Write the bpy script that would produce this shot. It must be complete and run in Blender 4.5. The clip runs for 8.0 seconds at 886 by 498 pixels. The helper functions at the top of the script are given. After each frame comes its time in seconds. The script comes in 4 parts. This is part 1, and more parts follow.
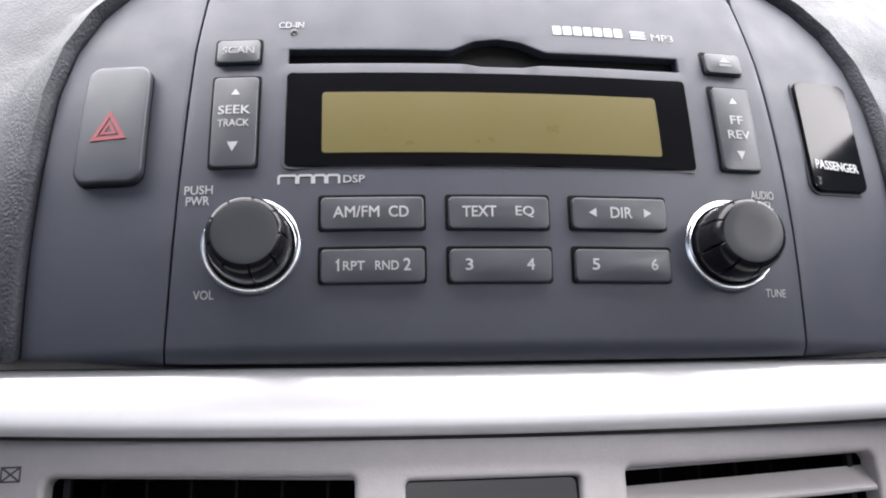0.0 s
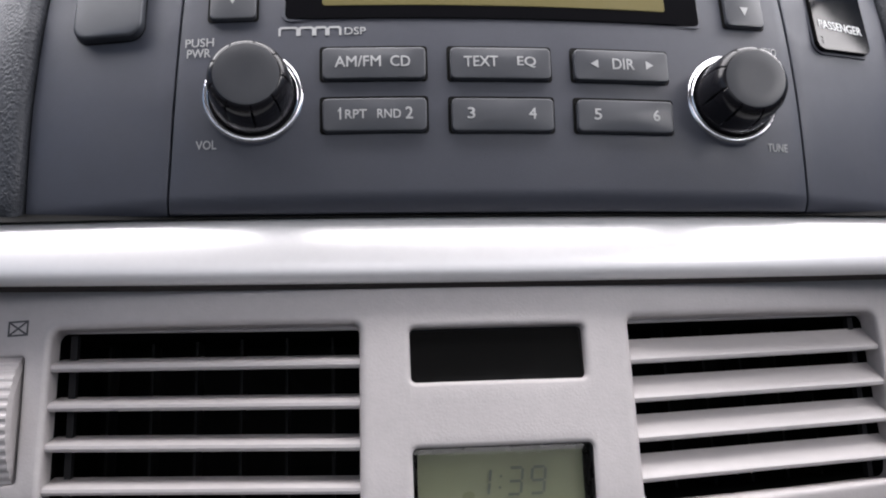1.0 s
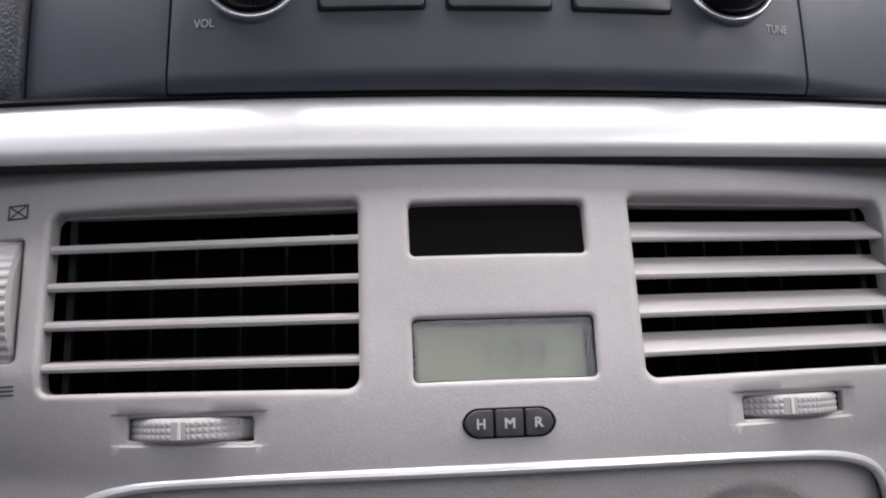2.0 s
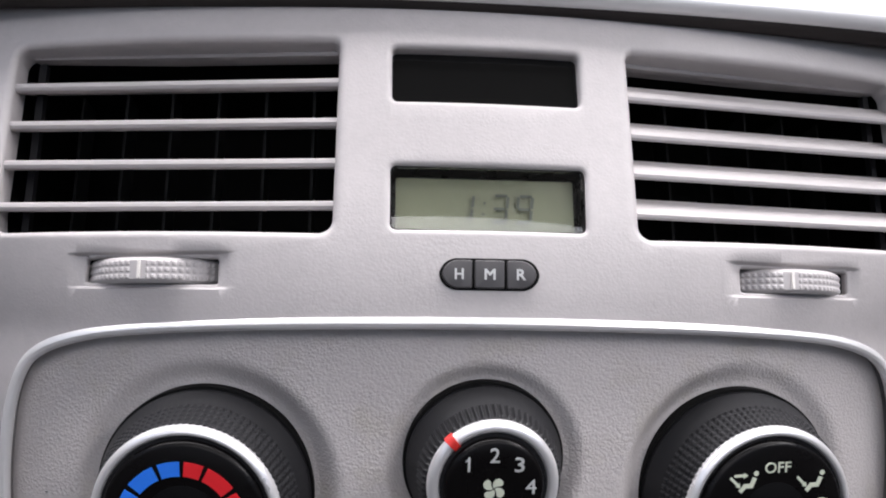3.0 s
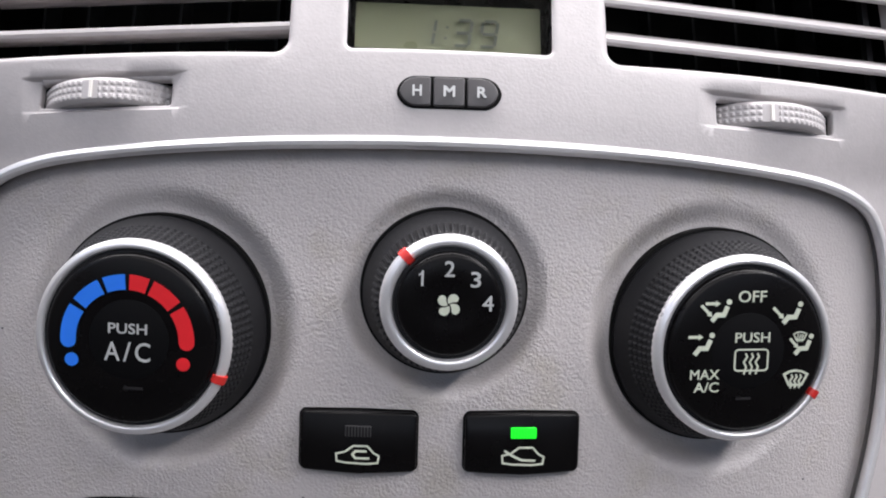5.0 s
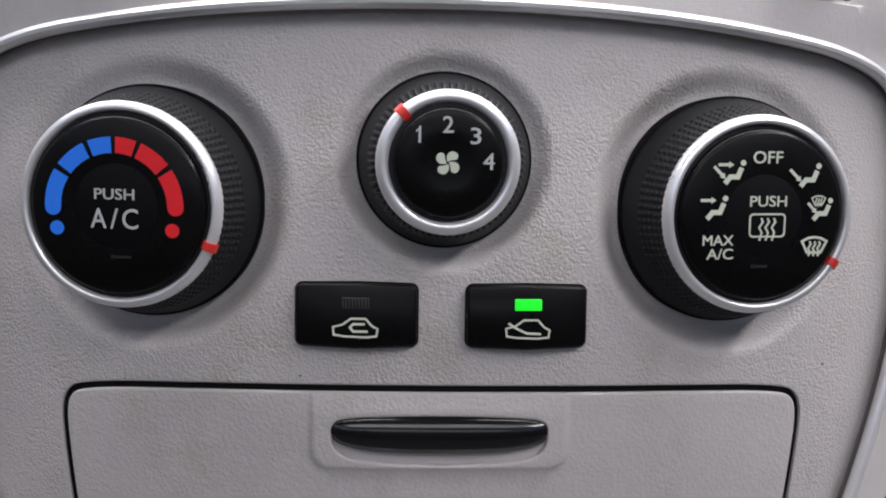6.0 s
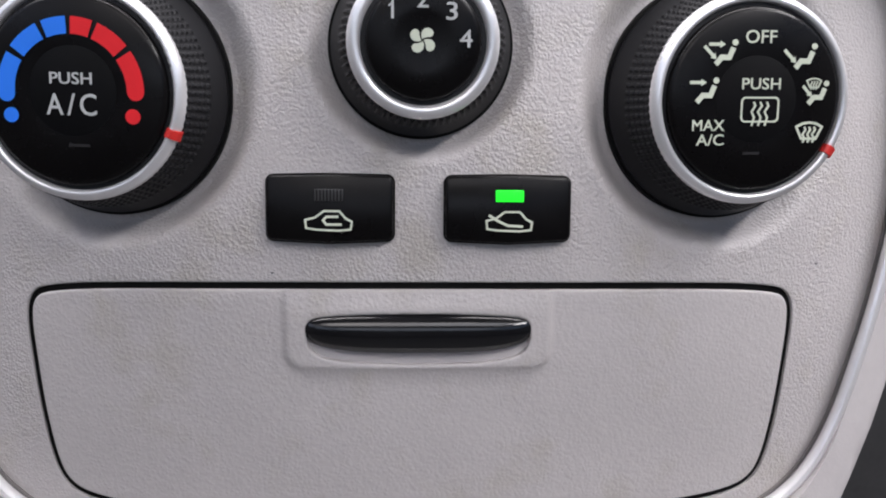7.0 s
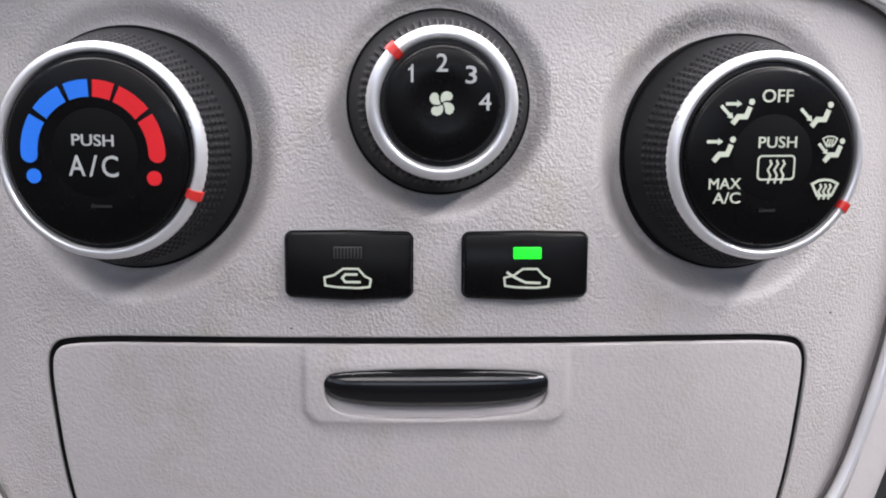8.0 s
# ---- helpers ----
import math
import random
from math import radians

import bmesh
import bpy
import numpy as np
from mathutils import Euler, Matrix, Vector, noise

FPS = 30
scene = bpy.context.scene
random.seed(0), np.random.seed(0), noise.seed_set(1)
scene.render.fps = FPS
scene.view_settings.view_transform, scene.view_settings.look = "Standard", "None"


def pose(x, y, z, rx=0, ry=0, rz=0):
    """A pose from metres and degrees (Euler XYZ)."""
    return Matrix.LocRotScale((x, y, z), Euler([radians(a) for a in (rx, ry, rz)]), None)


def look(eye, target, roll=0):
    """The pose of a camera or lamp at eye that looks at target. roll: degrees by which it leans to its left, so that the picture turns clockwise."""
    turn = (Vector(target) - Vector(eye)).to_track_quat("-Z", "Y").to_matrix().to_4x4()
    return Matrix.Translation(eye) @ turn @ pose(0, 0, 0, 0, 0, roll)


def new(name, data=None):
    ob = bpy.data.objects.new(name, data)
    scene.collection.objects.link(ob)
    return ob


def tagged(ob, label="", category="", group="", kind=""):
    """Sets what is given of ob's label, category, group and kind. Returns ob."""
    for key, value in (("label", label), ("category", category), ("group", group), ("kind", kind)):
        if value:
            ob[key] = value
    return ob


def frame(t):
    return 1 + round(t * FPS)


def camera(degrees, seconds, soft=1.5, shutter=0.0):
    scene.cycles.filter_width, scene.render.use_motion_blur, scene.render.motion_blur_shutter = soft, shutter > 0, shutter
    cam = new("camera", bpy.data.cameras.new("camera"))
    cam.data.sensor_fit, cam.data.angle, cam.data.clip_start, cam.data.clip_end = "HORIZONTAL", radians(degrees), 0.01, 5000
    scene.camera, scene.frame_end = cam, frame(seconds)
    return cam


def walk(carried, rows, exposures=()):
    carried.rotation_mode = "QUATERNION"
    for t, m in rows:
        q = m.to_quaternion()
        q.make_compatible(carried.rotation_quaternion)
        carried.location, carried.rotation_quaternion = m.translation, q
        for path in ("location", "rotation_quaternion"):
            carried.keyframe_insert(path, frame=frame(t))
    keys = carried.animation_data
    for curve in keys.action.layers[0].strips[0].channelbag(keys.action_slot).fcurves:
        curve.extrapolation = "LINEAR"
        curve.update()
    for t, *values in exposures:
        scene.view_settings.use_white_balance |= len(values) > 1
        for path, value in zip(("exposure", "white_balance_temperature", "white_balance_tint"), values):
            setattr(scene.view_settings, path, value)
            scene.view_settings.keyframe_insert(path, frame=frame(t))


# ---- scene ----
cam = camera(56.51, 8.0, soft=2.0)
PATH = [
    (0.0, -0.0458, 0.0066, 0.7068, -6.76, -13.18, 1.40),
    (0.3, -0.0453, 0.0060, 0.6956, -6.88, -13.16, 1.28),
    (0.5, -0.0469, 0.0055, 0.6852, -6.83, -13.41, 0.96),
    (0.8, -0.0463, 0.0001, 0.6747, -6.60, -14.44, 0.94),
    (1.0, -0.0464, -0.0038, 0.6687, -6.67, -15.03, 0.97),
    (1.2, -0.0452, -0.0078, 0.6644, -6.39, -15.99, 0.69),
    (2.3, -0.0428, -0.0147, 0.6106, -6.00, -13.64, 0.33),
    (2.5, -0.0409, -0.0142, 0.6019, -5.70, -14.08, 0.99),
    (2.8, -0.0368, -0.0135, 0.5874, -5.32, -13.86, 1.98),
    (3.0, -0.0346, -0.0122, 0.5785, -5.47, -13.95, 2.50),
    (3.3, -0.0287, -0.0120, 0.5662, -4.66, -13.88, 2.60),
    (3.5, -0.0254, -0.0122, 0.5647, -4.58, -15.07, 2.33),
    (3.8, -0.0216, -0.0126, 0.5533, -3.90, -14.64, 1.90),
    (4.0, -0.0212, -0.0140, 0.5494, -3.84, -14.23, 2.22),
    (4.2, -0.0191, -0.0139, 0.5476, -3.64, -14.58, 2.40),
    (5.3, -0.0120, -0.0185, 0.5182, -3.16, -13.17, 2.00),
    (5.5, -0.0105, -0.0183, 0.5118, -2.85, -13.03, 1.75),
    (5.8, -0.0093, -0.0178, 0.5010, -2.59, -13.63, 1.49),
    (6.0, -0.0091, -0.0166, 0.4937, -2.50, -14.18, 1.36),
    (6.3, -0.0093, -0.0155, 0.4876, -2.60, -14.36, 1.22),
    (6.5, -0.0096, -0.0148, 0.4846, -2.75, -15.17, 1.04),
    (6.8, -0.0066, -0.0132, 0.4768, -2.82, -16.06, 0.88),
    (7.0, -0.0038, -0.0125, 0.4732, -2.81, -16.59, 1.00),
    (7.3, -0.0029, -0.0102, 0.4657, -2.73, -17.97, 1.36),
    (7.5, -0.0029, -0.0085, 0.4670, -2.70, -17.80, 1.52),
    (7.8, -0.0062, -0.0048, 0.4766, -2.57, -16.77, 0.97),
    (8.0, -0.0078, -0.0096, 0.4876, -2.63, -16.72, 0.87),
]
# seconds, eye in metres, yaw, pitch and roll in degrees
walk(cam, [(t, pose(x, y, z) @ pose(0, 0, 0, 0, 0, yaw) @ pose(0, 0, 0, 90 + pitch, 0, 0) @ pose(0, 0, 0, 0, 0, roll))
           for t, x, y, z, yaw, pitch, roll in PATH],
     exposures=[(0.0, -0.33), (0.5, -0.33), (1.0, -0.6), (1.2, -0.75), (2.5, -0.41), (3.0, -0.09), (3.5, 0.12), (4.0, 0.12), (5.5, 0.0), (6.0, -0.17),
          (6.5, 0.0), (7.0, 0.22), (7.5, 0.40), (8.0, 0.48)])

# ---------------------------------------------------------------- light
world = bpy.data.worlds.new("overcast_sky")
scene.world = world
world.use_nodes = True
wn = world.node_tree
sky = wn.nodes.new("ShaderNodeTexSky")
sky.sky_type = "NISHITA"
sky.sun_disc = False
sky.sun_elevation, sky.sun_rotation = radians(48), radians(200)
wn.links.new(sky.outputs[0], wn.nodes["Background"].inputs[0])
wn.nodes["Background"].inputs[1].default_value = 0.14

SUN = bpy.data.lights.new("sun", "SUN")
SUN.energy, SUN.angle, SUN.color = 0.6, radians(20), (1.0, 0.96, 0.92)
sun = new("sun", SUN)
sun.matrix_world = look((0.4, -1.0, 3.0), (0, 0.4, 0.5))


def window_light(name, eye, target, wide, high, watts, colour):
    """An area lamp for the daylight of one cabin window, or for the added roof fill."""
    data = bpy.data.lights.new(name, "AREA")
    data.shape, data.size, data.size_y, data.energy, data.color = "RECTANGLE", wide, high, watts, colour
    ob = new(name, data)
    ob.matrix_world = look(eye, target)
    return ob


DAY = (1.0, 0.962, 0.985)
window_light("windscreen_daylight", (0, 0.43, 1.08), (0, 0.13, 0.55), 1.46, 0.80, 52.0, DAY)
window_light("side_window_daylight", (-0.71, -0.30, 1.00), (0.0, 0.15, 0.60), 0.9, 0.36, 0.35, DAY)
window_light("side_window_daylight", (0.71, -0.12, 1.182), (0.0, 0.15, 0.60), 0.9, 0.10, 8.6, DAY)
# added fill lamp under the roof; no known window lies there
window_light("roof_fill_light", (0.0, -0.70, 1.215), (0.0, -0.59, 0.0), 1.08, 0.50, 4.8, DAY)
window_light("rear_window_daylight", (0.0, -1.62, 1.02), (0.0, 0.2, 0.55), 1.2, 0.34, 0.9, DAY)


# ---------------------------------------------------------------- materials
def ramp(nt, source, low, high, a, b):
    node = nt.nodes.new("ShaderNodeMapRange")
    node.inputs[1].default_value, node.inputs[2].default_value = low, high
    node.inputs[3].default_value, node.inputs[4].default_value = a, b
    nt.links.new(source, node.inputs[0])
    return node.outputs[0]


def surface(name, colour, rough, metal=0.0, spec=0.5, vary=0.10, grain=0.0, grain_size=0.0012, bump=0.0, coat=0.0,
            dust=0.0, emit=0.0, voronoi=False, smudge=0.08, stain=0.0):
    """A worn surface: colour that varies at two scales, gloss that varies with handling, and a fine relief of its own size."""
    mat = bpy.data.materials.new(name)
    mat.use_nodes = True
    nt = mat.node_tree
    bsdf = nt.nodes["Principled BSDF"]
    coords = nt.nodes.new("ShaderNodeTexCoord").outputs["Object"]

    def cloud(size, detail=4.0, rough_=0.6):
        node = nt.nodes.new("ShaderNodeTexNoise")
        node.inputs["Scale"].default_value, node.inputs["Detail"].default_value = 1.0 / size, detail
        node.inputs["Roughness"].default_value = rough_
        nt.links.new(coords, node.inputs["Vector"])
        return node.outputs["Fac"]

    big, small = cloud(0.045), cloud(0.003, 6.0)
    mixed = nt.nodes.new("ShaderNodeMath")
    mixed.operation = "ADD"
    nt.links.new(ramp(nt, big, 0.3, 0.7, -vary, vary), mixed.inputs[0])
    nt.links.new(ramp(nt, small, 0.3, 0.7, -vary * 0.5, vary * 0.5), mixed.inputs[1])
    factor = nt.nodes.new("ShaderNodeMath")
    factor.operation = "ADD"
    factor.inputs[1].default_value = 1.0
    nt.links.new(mixed.outputs[0], factor.inputs[0])
    tint = nt.nodes.new("ShaderNodeVectorMath")
    tint.operation = "SCALE"
    tint.inputs[0].default_value = colour
    nt.links.new(factor.outputs[0], tint.inputs["Scale"])
    last = tint.outputs[0]
    if dust:
        specks = nt.nodes.new("ShaderNodeMix")
        specks.data_type = "RGBA"
        specks.inputs["B"].default_value = (0.32, 0.31, 0.30, 1)
        nt.links.new(last, specks.inputs["A"])
        nt.links.new(ramp(nt, cloud(0.0007, 2.0), 0.66, 0.80, 0.0, dust), specks.inputs["Factor"])
        last = specks.outputs["Result"]
    if stain:
        # faint brown finger marks
        marks = nt.nodes.new("ShaderNodeMix")
        marks.data_type = "RGBA"
        marks.inputs["B"].default_value = (colour[0] * 0.84, colour[1] * 0.82, colour[2] * 0.70, 1)
        nt.links.new(last, marks.inputs["A"])
        nt.links.new(ramp(nt, cloud(0.020, 3.0), 0.55, 0.74, 0.0, stain), marks.inputs["Factor"])
        last = marks.outputs["Result"]
    nt.links.new(last, bsdf.inputs["Base Color"])
    nt.links.new(ramp(nt, cloud(0.018), 0.3, 0.7, max(rough - smudge, 0.02), rough + smudge), bsdf.inputs["Roughness"])
    bsdf.inputs["Metallic"].default_value = metal
    bsdf.inputs["Specular IOR Level"].default_value = spec
    bsdf.inputs["Coat Weight"].default_value = coat
    bsdf.inputs["Coat Roughness"].default_value = 0.05
    if grain:
        if voronoi:
            warp = nt.nodes.new("ShaderNodeTexNoise")
            warp.inputs["Scale"].default_value, warp.inputs["Detail"].default_value = 1 / (grain_size * 2.5), 2.0
            nt.links.new(coords, warp.inputs["Vector"])
            push = nt.nodes.new("ShaderNodeVectorMath")
            push.operation = "MULTIPLY_ADD"
            push.inputs[1].default_value = (grain_size * 1.6,) * 3
            nt.links.new(warp.outputs["Color"], push.inputs[0])
            nt.links.new(coords, push.inputs[2])
            node = nt.nodes.new("ShaderNodeTexVoronoi")
            node.feature = "SMOOTH_F1"
            node.inputs["Scale"].default_value = 1 / grain_size
            node.inputs["Smoothness"].default_value = 0.55
            nt.links.new(push.outputs[0], node.inputs["Vector"])
            height = node.outputs["Distance"]
            height = ramp(nt, height, 0.0, 0.8, 1.0, 0.0)
        else:
            height = cloud(grain_size, 3.0)
        fine = cloud(grain_size * 0.45, 2.0)
        add = nt.nodes.new("ShaderNodeMath")
        add.operation = "MULTIPLY_ADD"
        add.inputs[1].default_value = 0.5
        nt.links.new(fine, add.inputs[0])
        nt.links.new(height, add.inputs[2])
        # wrinkles fade in and out across the moulding
        patch = nt.nodes.new("ShaderNodeMath")
        patch.operation = "MULTIPLY"
        nt.links.new(add.outputs[0], patch.inputs[0])
        nt.links.new(ramp(nt, cloud(0.02, 3.0), 0.35, 0.65, 0.55, 1.0), patch.inputs[1])
        node = nt.nodes.new("ShaderNodeBump")
        node.inputs["Strength"].default_value = grain
        node.inputs["Distance"].default_value = bump
        nt.links.new(patch.outputs[0], node.inputs["Height"])
        nt.links.new(node.outputs[0], bsdf.inputs["Normal"])
    if emit:
        bsdf.inputs["Emission Color"].default_value = (*colour, 1)
        bsdf.inputs["Emission Strength"].default_value = emit
    return mat


CHARCOAL = surface("charcoal_plastic", (0.041, 0.0445, 0.059), 0.50, grain=0.25, grain_size=0.0006, bump=0.0002, vary=0.06, dust=0.03)
RUBBERY = surface("dark_button_plastic", (0.043, 0.046, 0.054), 0.42, grain=0.2, grain_size=0.0005, bump=0.0001, vary=0.06, dust=0.03)
CAP = surface("soft_dark_cap_plastic", (0.019, 0.021, 0.026), 0.44, vary=0.08, dust=0.05, grain=0.2, grain_size=0.0006, bump=0.0001)
GRIP = surface("glossy_dark_grip_plastic", (0.008, 0.008, 0.010), 0.20, spec=0.3, vary=0.08, dust=0.03, smudge=0.05)
SWITCH = surface("switch_plastic", (0.041, 0.045, 0.054), 0.42, vary=0.06, dust=0.03)
CLOCKKEY = surface("brown_grey_key_plastic", (0.050, 0.047, 0.049), 0.44, vary=0.06, dust=0.03)
LEATHER = surface("grained_dash_vinyl", (0.034, 0.037, 0.044), 0.58, spec=0.36, grain=0.7, grain_size=0.0012, bump=0.0004, voronoi=True, vary=0.08)
GREIGE = surface("grey_beige_grained_plastic", (0.450, 0.422, 0.415), 0.50, grain=0.64, grain_size=0.00084, bump=0.00042, voronoi=True, vary=0.04, stain=0.5)
DOOR = surface("grey_beige_soft_grained_plastic", (0.450, 0.422, 0.415), 0.50, grain=0.36, grain_size=0.00105, bump=0.00042, voronoi=True, vary=0.05, stain=0.5)
FINE = surface("grey_beige_fine_grained_plastic", (0.445, 0.419, 0.417), 0.50, grain=0.14, grain_size=0.0009, bump=0.00032, voronoi=True, vary=0.06)
SLAT = surface("grey_beige_smooth_plastic", (0.435, 0.410, 0.408), 0.42, vary=0.03)
SILVER = surface("satin_silver_paint", (0.72, 0.71, 0.715), 0.34, metal=0.25, vary=0.03, smudge=0.02)
MOULDING = surface("satin_silver_moulding", (0.76, 0.75, 0.755), 0.34, metal=0.5, vary=0.03, smudge=0.03)
BRIGHT = surface("satin_silver_ring", (0.80, 0.79, 0.795), 0.30, metal=0.60, vary=0.03, smudge=0.04)
CHROME = surface("polished_chrome", (0.80, 0.80, 0.82), 0.22, metal=1.0, vary=0.02, smudge=0.03)
COVER = surface("smoked_screen_cover", (0.004, 0.004, 0.005), 0.06, spec=0.38, smudge=0.02, vary=0.1)
PASSENGER = surface("dark_indicator_window", (0.004, 0.004, 0.004), 0.06, spec=0.12, smudge=0.02, vary=0.1)
TINTED = surface("dark_tinted_window", (0.005, 0.005, 0.005), 0.06, spec=0.40, smudge=0.02, vary=0.1)
BLACK = surface("satin_black_plastic", (0.0034, 0.0030, 0.0032), 0.28, spec=0.15, vary=0.1, dust=0.04)
SOFTBLACK = surface("soft_black_button_plastic", (0.0025, 0.0025, 0.003), 0.6, spec=0.10, vary=0.1)
KNOB = surface("soft_black_knob_plastic", (0.0135, 0.0135, 0.0150), 0.46, spec=0.24, vary=0.1, dust=0.03, grain=0.3, grain_size=0.0006, bump=0.0001)
CAVITY = surface("black_duct_plastic", (0.002, 0.002, 0.002), 0.7, spec=0.08, vary=0.1)
GASKET = surface("black_gap_rubber", (0.004, 0.004, 0.004), 0.7, spec=0.12, vary=0.1)
VANE = surface("dark_grey_vane_plastic", (0.012, 0.012, 0.012), 0.6, spec=0.12)
# brown tone includes the shade that the trim strip throws below it
SEAL_SHADE = surface("dark_brown_seal_and_shade", (0.040, 0.035, 0.034), 0.8, spec=0.1)
POLISHED = surface("polished_black_plastic", (0.005, 0.005, 0.006), 0.15, smudge=0.04, vary=0.1)
RECESS = surface("grey_gap_and_shade", (0.15, 0.14, 0.138), 0.6, spec=0.2, vary=0.05)
SYMBOL = surface("dark_grey_symbol_print", (0.06, 0.06, 0.065), 0.5)
AMBER = surface("unlit_amber_screen", (0.120, 0.102, 0.041), 0.30, spec=0.25, vary=0.03, smudge=0.03)
LCD = surface("grey_green_liquid_crystal", (0.108, 0.115, 0.072), 0.35, vary=0.04)
DIGIT = surface("liquid_crystal_segment", (0.034, 0.040, 0.034), 0.4)
PRINT = surface("light_grey_print", (0.50, 0.51, 0.505), 0.5, vary=0.04)
KEYPRINT = surface("grey_key_print", (0.35, 0.355, 0.355), 0.5, vary=0.04)
# dimmer than KEYPRINT: the glare over the upper keys is put into the colour
FAINTPRINT = surface("glare_dimmed_key_print", (0.20, 0.205, 0.208), 0.5, vary=0.06)
GLOWPRINT = surface("pale_green_print", (0.60, 0.64, 0.52), 0.5, vary=0.04)
REDPRINT = surface("red_print", (0.74, 0.022, 0.030), 0.5, spec=0.2, vary=0.05)
TICK = surface("red_pointer_plastic", (0.62, 0.03, 0.025), 0.35, vary=0.05)
BLUEPRINT = surface("blue_print", (0.028, 0.20, 0.84), 0.5, spec=0.2, vary=0.04)
DIMRED = surface("dull_red_print", (0.235, 0.034, 0.044), 0.5, vary=0.06)
WHITE = surface("white_marker_paint", (0.75, 0.72, 0.68), 0.45)
LAMP = surface("lit_green_lens", (0.015, 0.9, 0.03), 0.4, emit=0.75, vary=0.02)
LAMPRIB = surface("lit_green_lens_rib", (0.01, 0.62, 0.02), 0.4, emit=0.6, vary=0.02)
UNLIT = surface("unlit_grey_lens", (0.036, 0.035, 0.036), 0.35)
SMOKED = surface("smoked_unlit_lens", (0.022, 0.021, 0.022), 0.25)
CLOTH = surface("grey_headliner_cloth", (0.13, 0.127, 0.124), 0.9, vary=0.05)
CARPET = surface("dark_cabin_trim", (0.05, 0.05, 0.052), 0.85, vary=0.1)
GLASS = bpy.data.materials.new("clear_window_pane")
GLASS.use_nodes = True
_g = GLASS.node_tree.nodes["Principled BSDF"]
_g.inputs["Base Color"].default_value = (0.95, 0.97, 0.94, 1)
_g.inputs["Transmission Weight"].default_value, _g.inputs["Roughness"].default_value = 1.0, 0.02
_g.inputs["IOR"].default_value = 1.45
_g.inputs["Specular IOR Level"].default_value = 0.34


# ---------------------------------------------------------------- curved panels
# Each panel has flat coordinates in metres: u to the right, v up its face, w out of it towards the seats.
def panel_frame(lean):
    a = radians(lean)
    return Vector((0, math.sin(a), math.cos(a))), Vector((0, -math.cos(a), math.sin(a)))


RADIO_LEAN, RADIO_TURN, RADIO_SIZE = 26.99, -0.56, 1.06
RADIO_AXES = [Matrix.Rotation(radians(RADIO_TURN), 3, "Z") @ p for p in (Vector((1, 0, 0)), *panel_frame(RADIO_LEAN))]
VV, VN = panel_frame(29.1)
CV, CN = panel_frame(12.46)


def radio_map(u, v, w=0.0):
    """The upper fascia: bowed, rolled under at its foot, turned back at its sides."""
    a = abs(u) - 0.095
    w = w - 0.69 * u * u - 2.08 * v * v - 0.07 * (math.sqrt(a * a + 0.006 ** 2) + a)
    t = -0.040 - v
    if t > 0:
        w -= 0.0075 - math.sqrt(max(0.0075 ** 2 - min(t, 0.00745) ** 2, 0))
    a, b, c = RADIO_AXES
    return Vector((0.0033, 0.2677, 0.6589)) + RADIO_SIZE * (u * a + v * b + w * c)


def climate_map(u, v, w=0.0):
    """The heater panel: bowed from side to side, and less steep at its head than at its foot."""
    return Vector((u, 0.1922, 0.44)) + v * CV + (w - 1.54 * u * u - 0.65 * v * v) * CN


def console_map(u, v, w=0.0):
    """The vent panel and, below it, the console that surrounds the climate panel: its lean eases from 29 to 12 degrees."""
    z = 0.545 + v * VV.z
    hi, lo, s1, s0 = 0.537, 0.498, 0.5566, 0.221
    if z >= hi:
        y, slope = 0.2216 + (z - 0.545) * s1, s1
    elif z >= lo:
        f = (hi - z) / (hi - lo)
        slope = s1 + (s0 - s1) * f
        y = 0.2216 + (hi - 0.545) * s1 - (hi - z) * (s1 + slope) / 2
    else:
        slope = s0
        y = 0.2216 + (hi - 0.545) * s1 - (hi - lo) * (s1 + s0) / 2 - (lo - z) * s0
    f = (s1 - slope) / (s1 - s0)
    normal = Vector((0, -1, slope)).normalized()
    return Vector((u, y, z)) + (w - (1.03 + 0.47 * f) * u * u) * normal


def console_v(place):
    """The console's v of a world place."""
    v = 0.0
    for _ in range(25):
        v += (place.z - console_map(place.x, v).z) / VV.z
    return v


def axial_map(u, v, lean, base, turn=0.0, size=1.0):
    """A flat frame for a knob at (u, v) of a panel map, whose axis leans up, and turns to the right, by the given degrees."""
    o = base(u, v, 0)
    turned = Matrix.Rotation(radians(turn), 3, "Z")
    side = turned @ Vector((1, 0, 0))
    up, out = [turned @ p for p in panel_frame(lean)]
    return lambda a, b, c=0.0: o + size * (a * side + b * up + c * out)


# ---------------------------------------------------------------- mesh tools
def thing(name, place, label, category, group="", kind=""):
    ob = new(name)
    ob.location = place
    ob.empty_display_size = 0.01
    return tagged(ob, label, category, group, kind)


def part(name, bm, material, parent=None, label="", sharp=35):
    """Links a bmesh in world coordinates as one mesh object under a thing or part."""
    bmesh.ops.recalc_face_normals(bm, faces=bm.faces[:])
    mesh = bpy.data.meshes.new(name)
    bm.to_mesh(mesh)
    bm.free()
    mesh.materials.append(material)
    mesh.polygons.foreach_set("use_smooth", [True] * len(mesh.polygons))
    mesh.set_sharp_from_angle(angle=radians(sharp))
    ob = new(name, mesh)
    if parent:
        ob.parent = parent
        ob.matrix_parent_inverse = Matrix.Translation(-parent.location)
    return tagged(ob, label)


def bend(bm, fmap):
    for v in bm.verts:
        v.co = fmap(*v.co)
    return bm


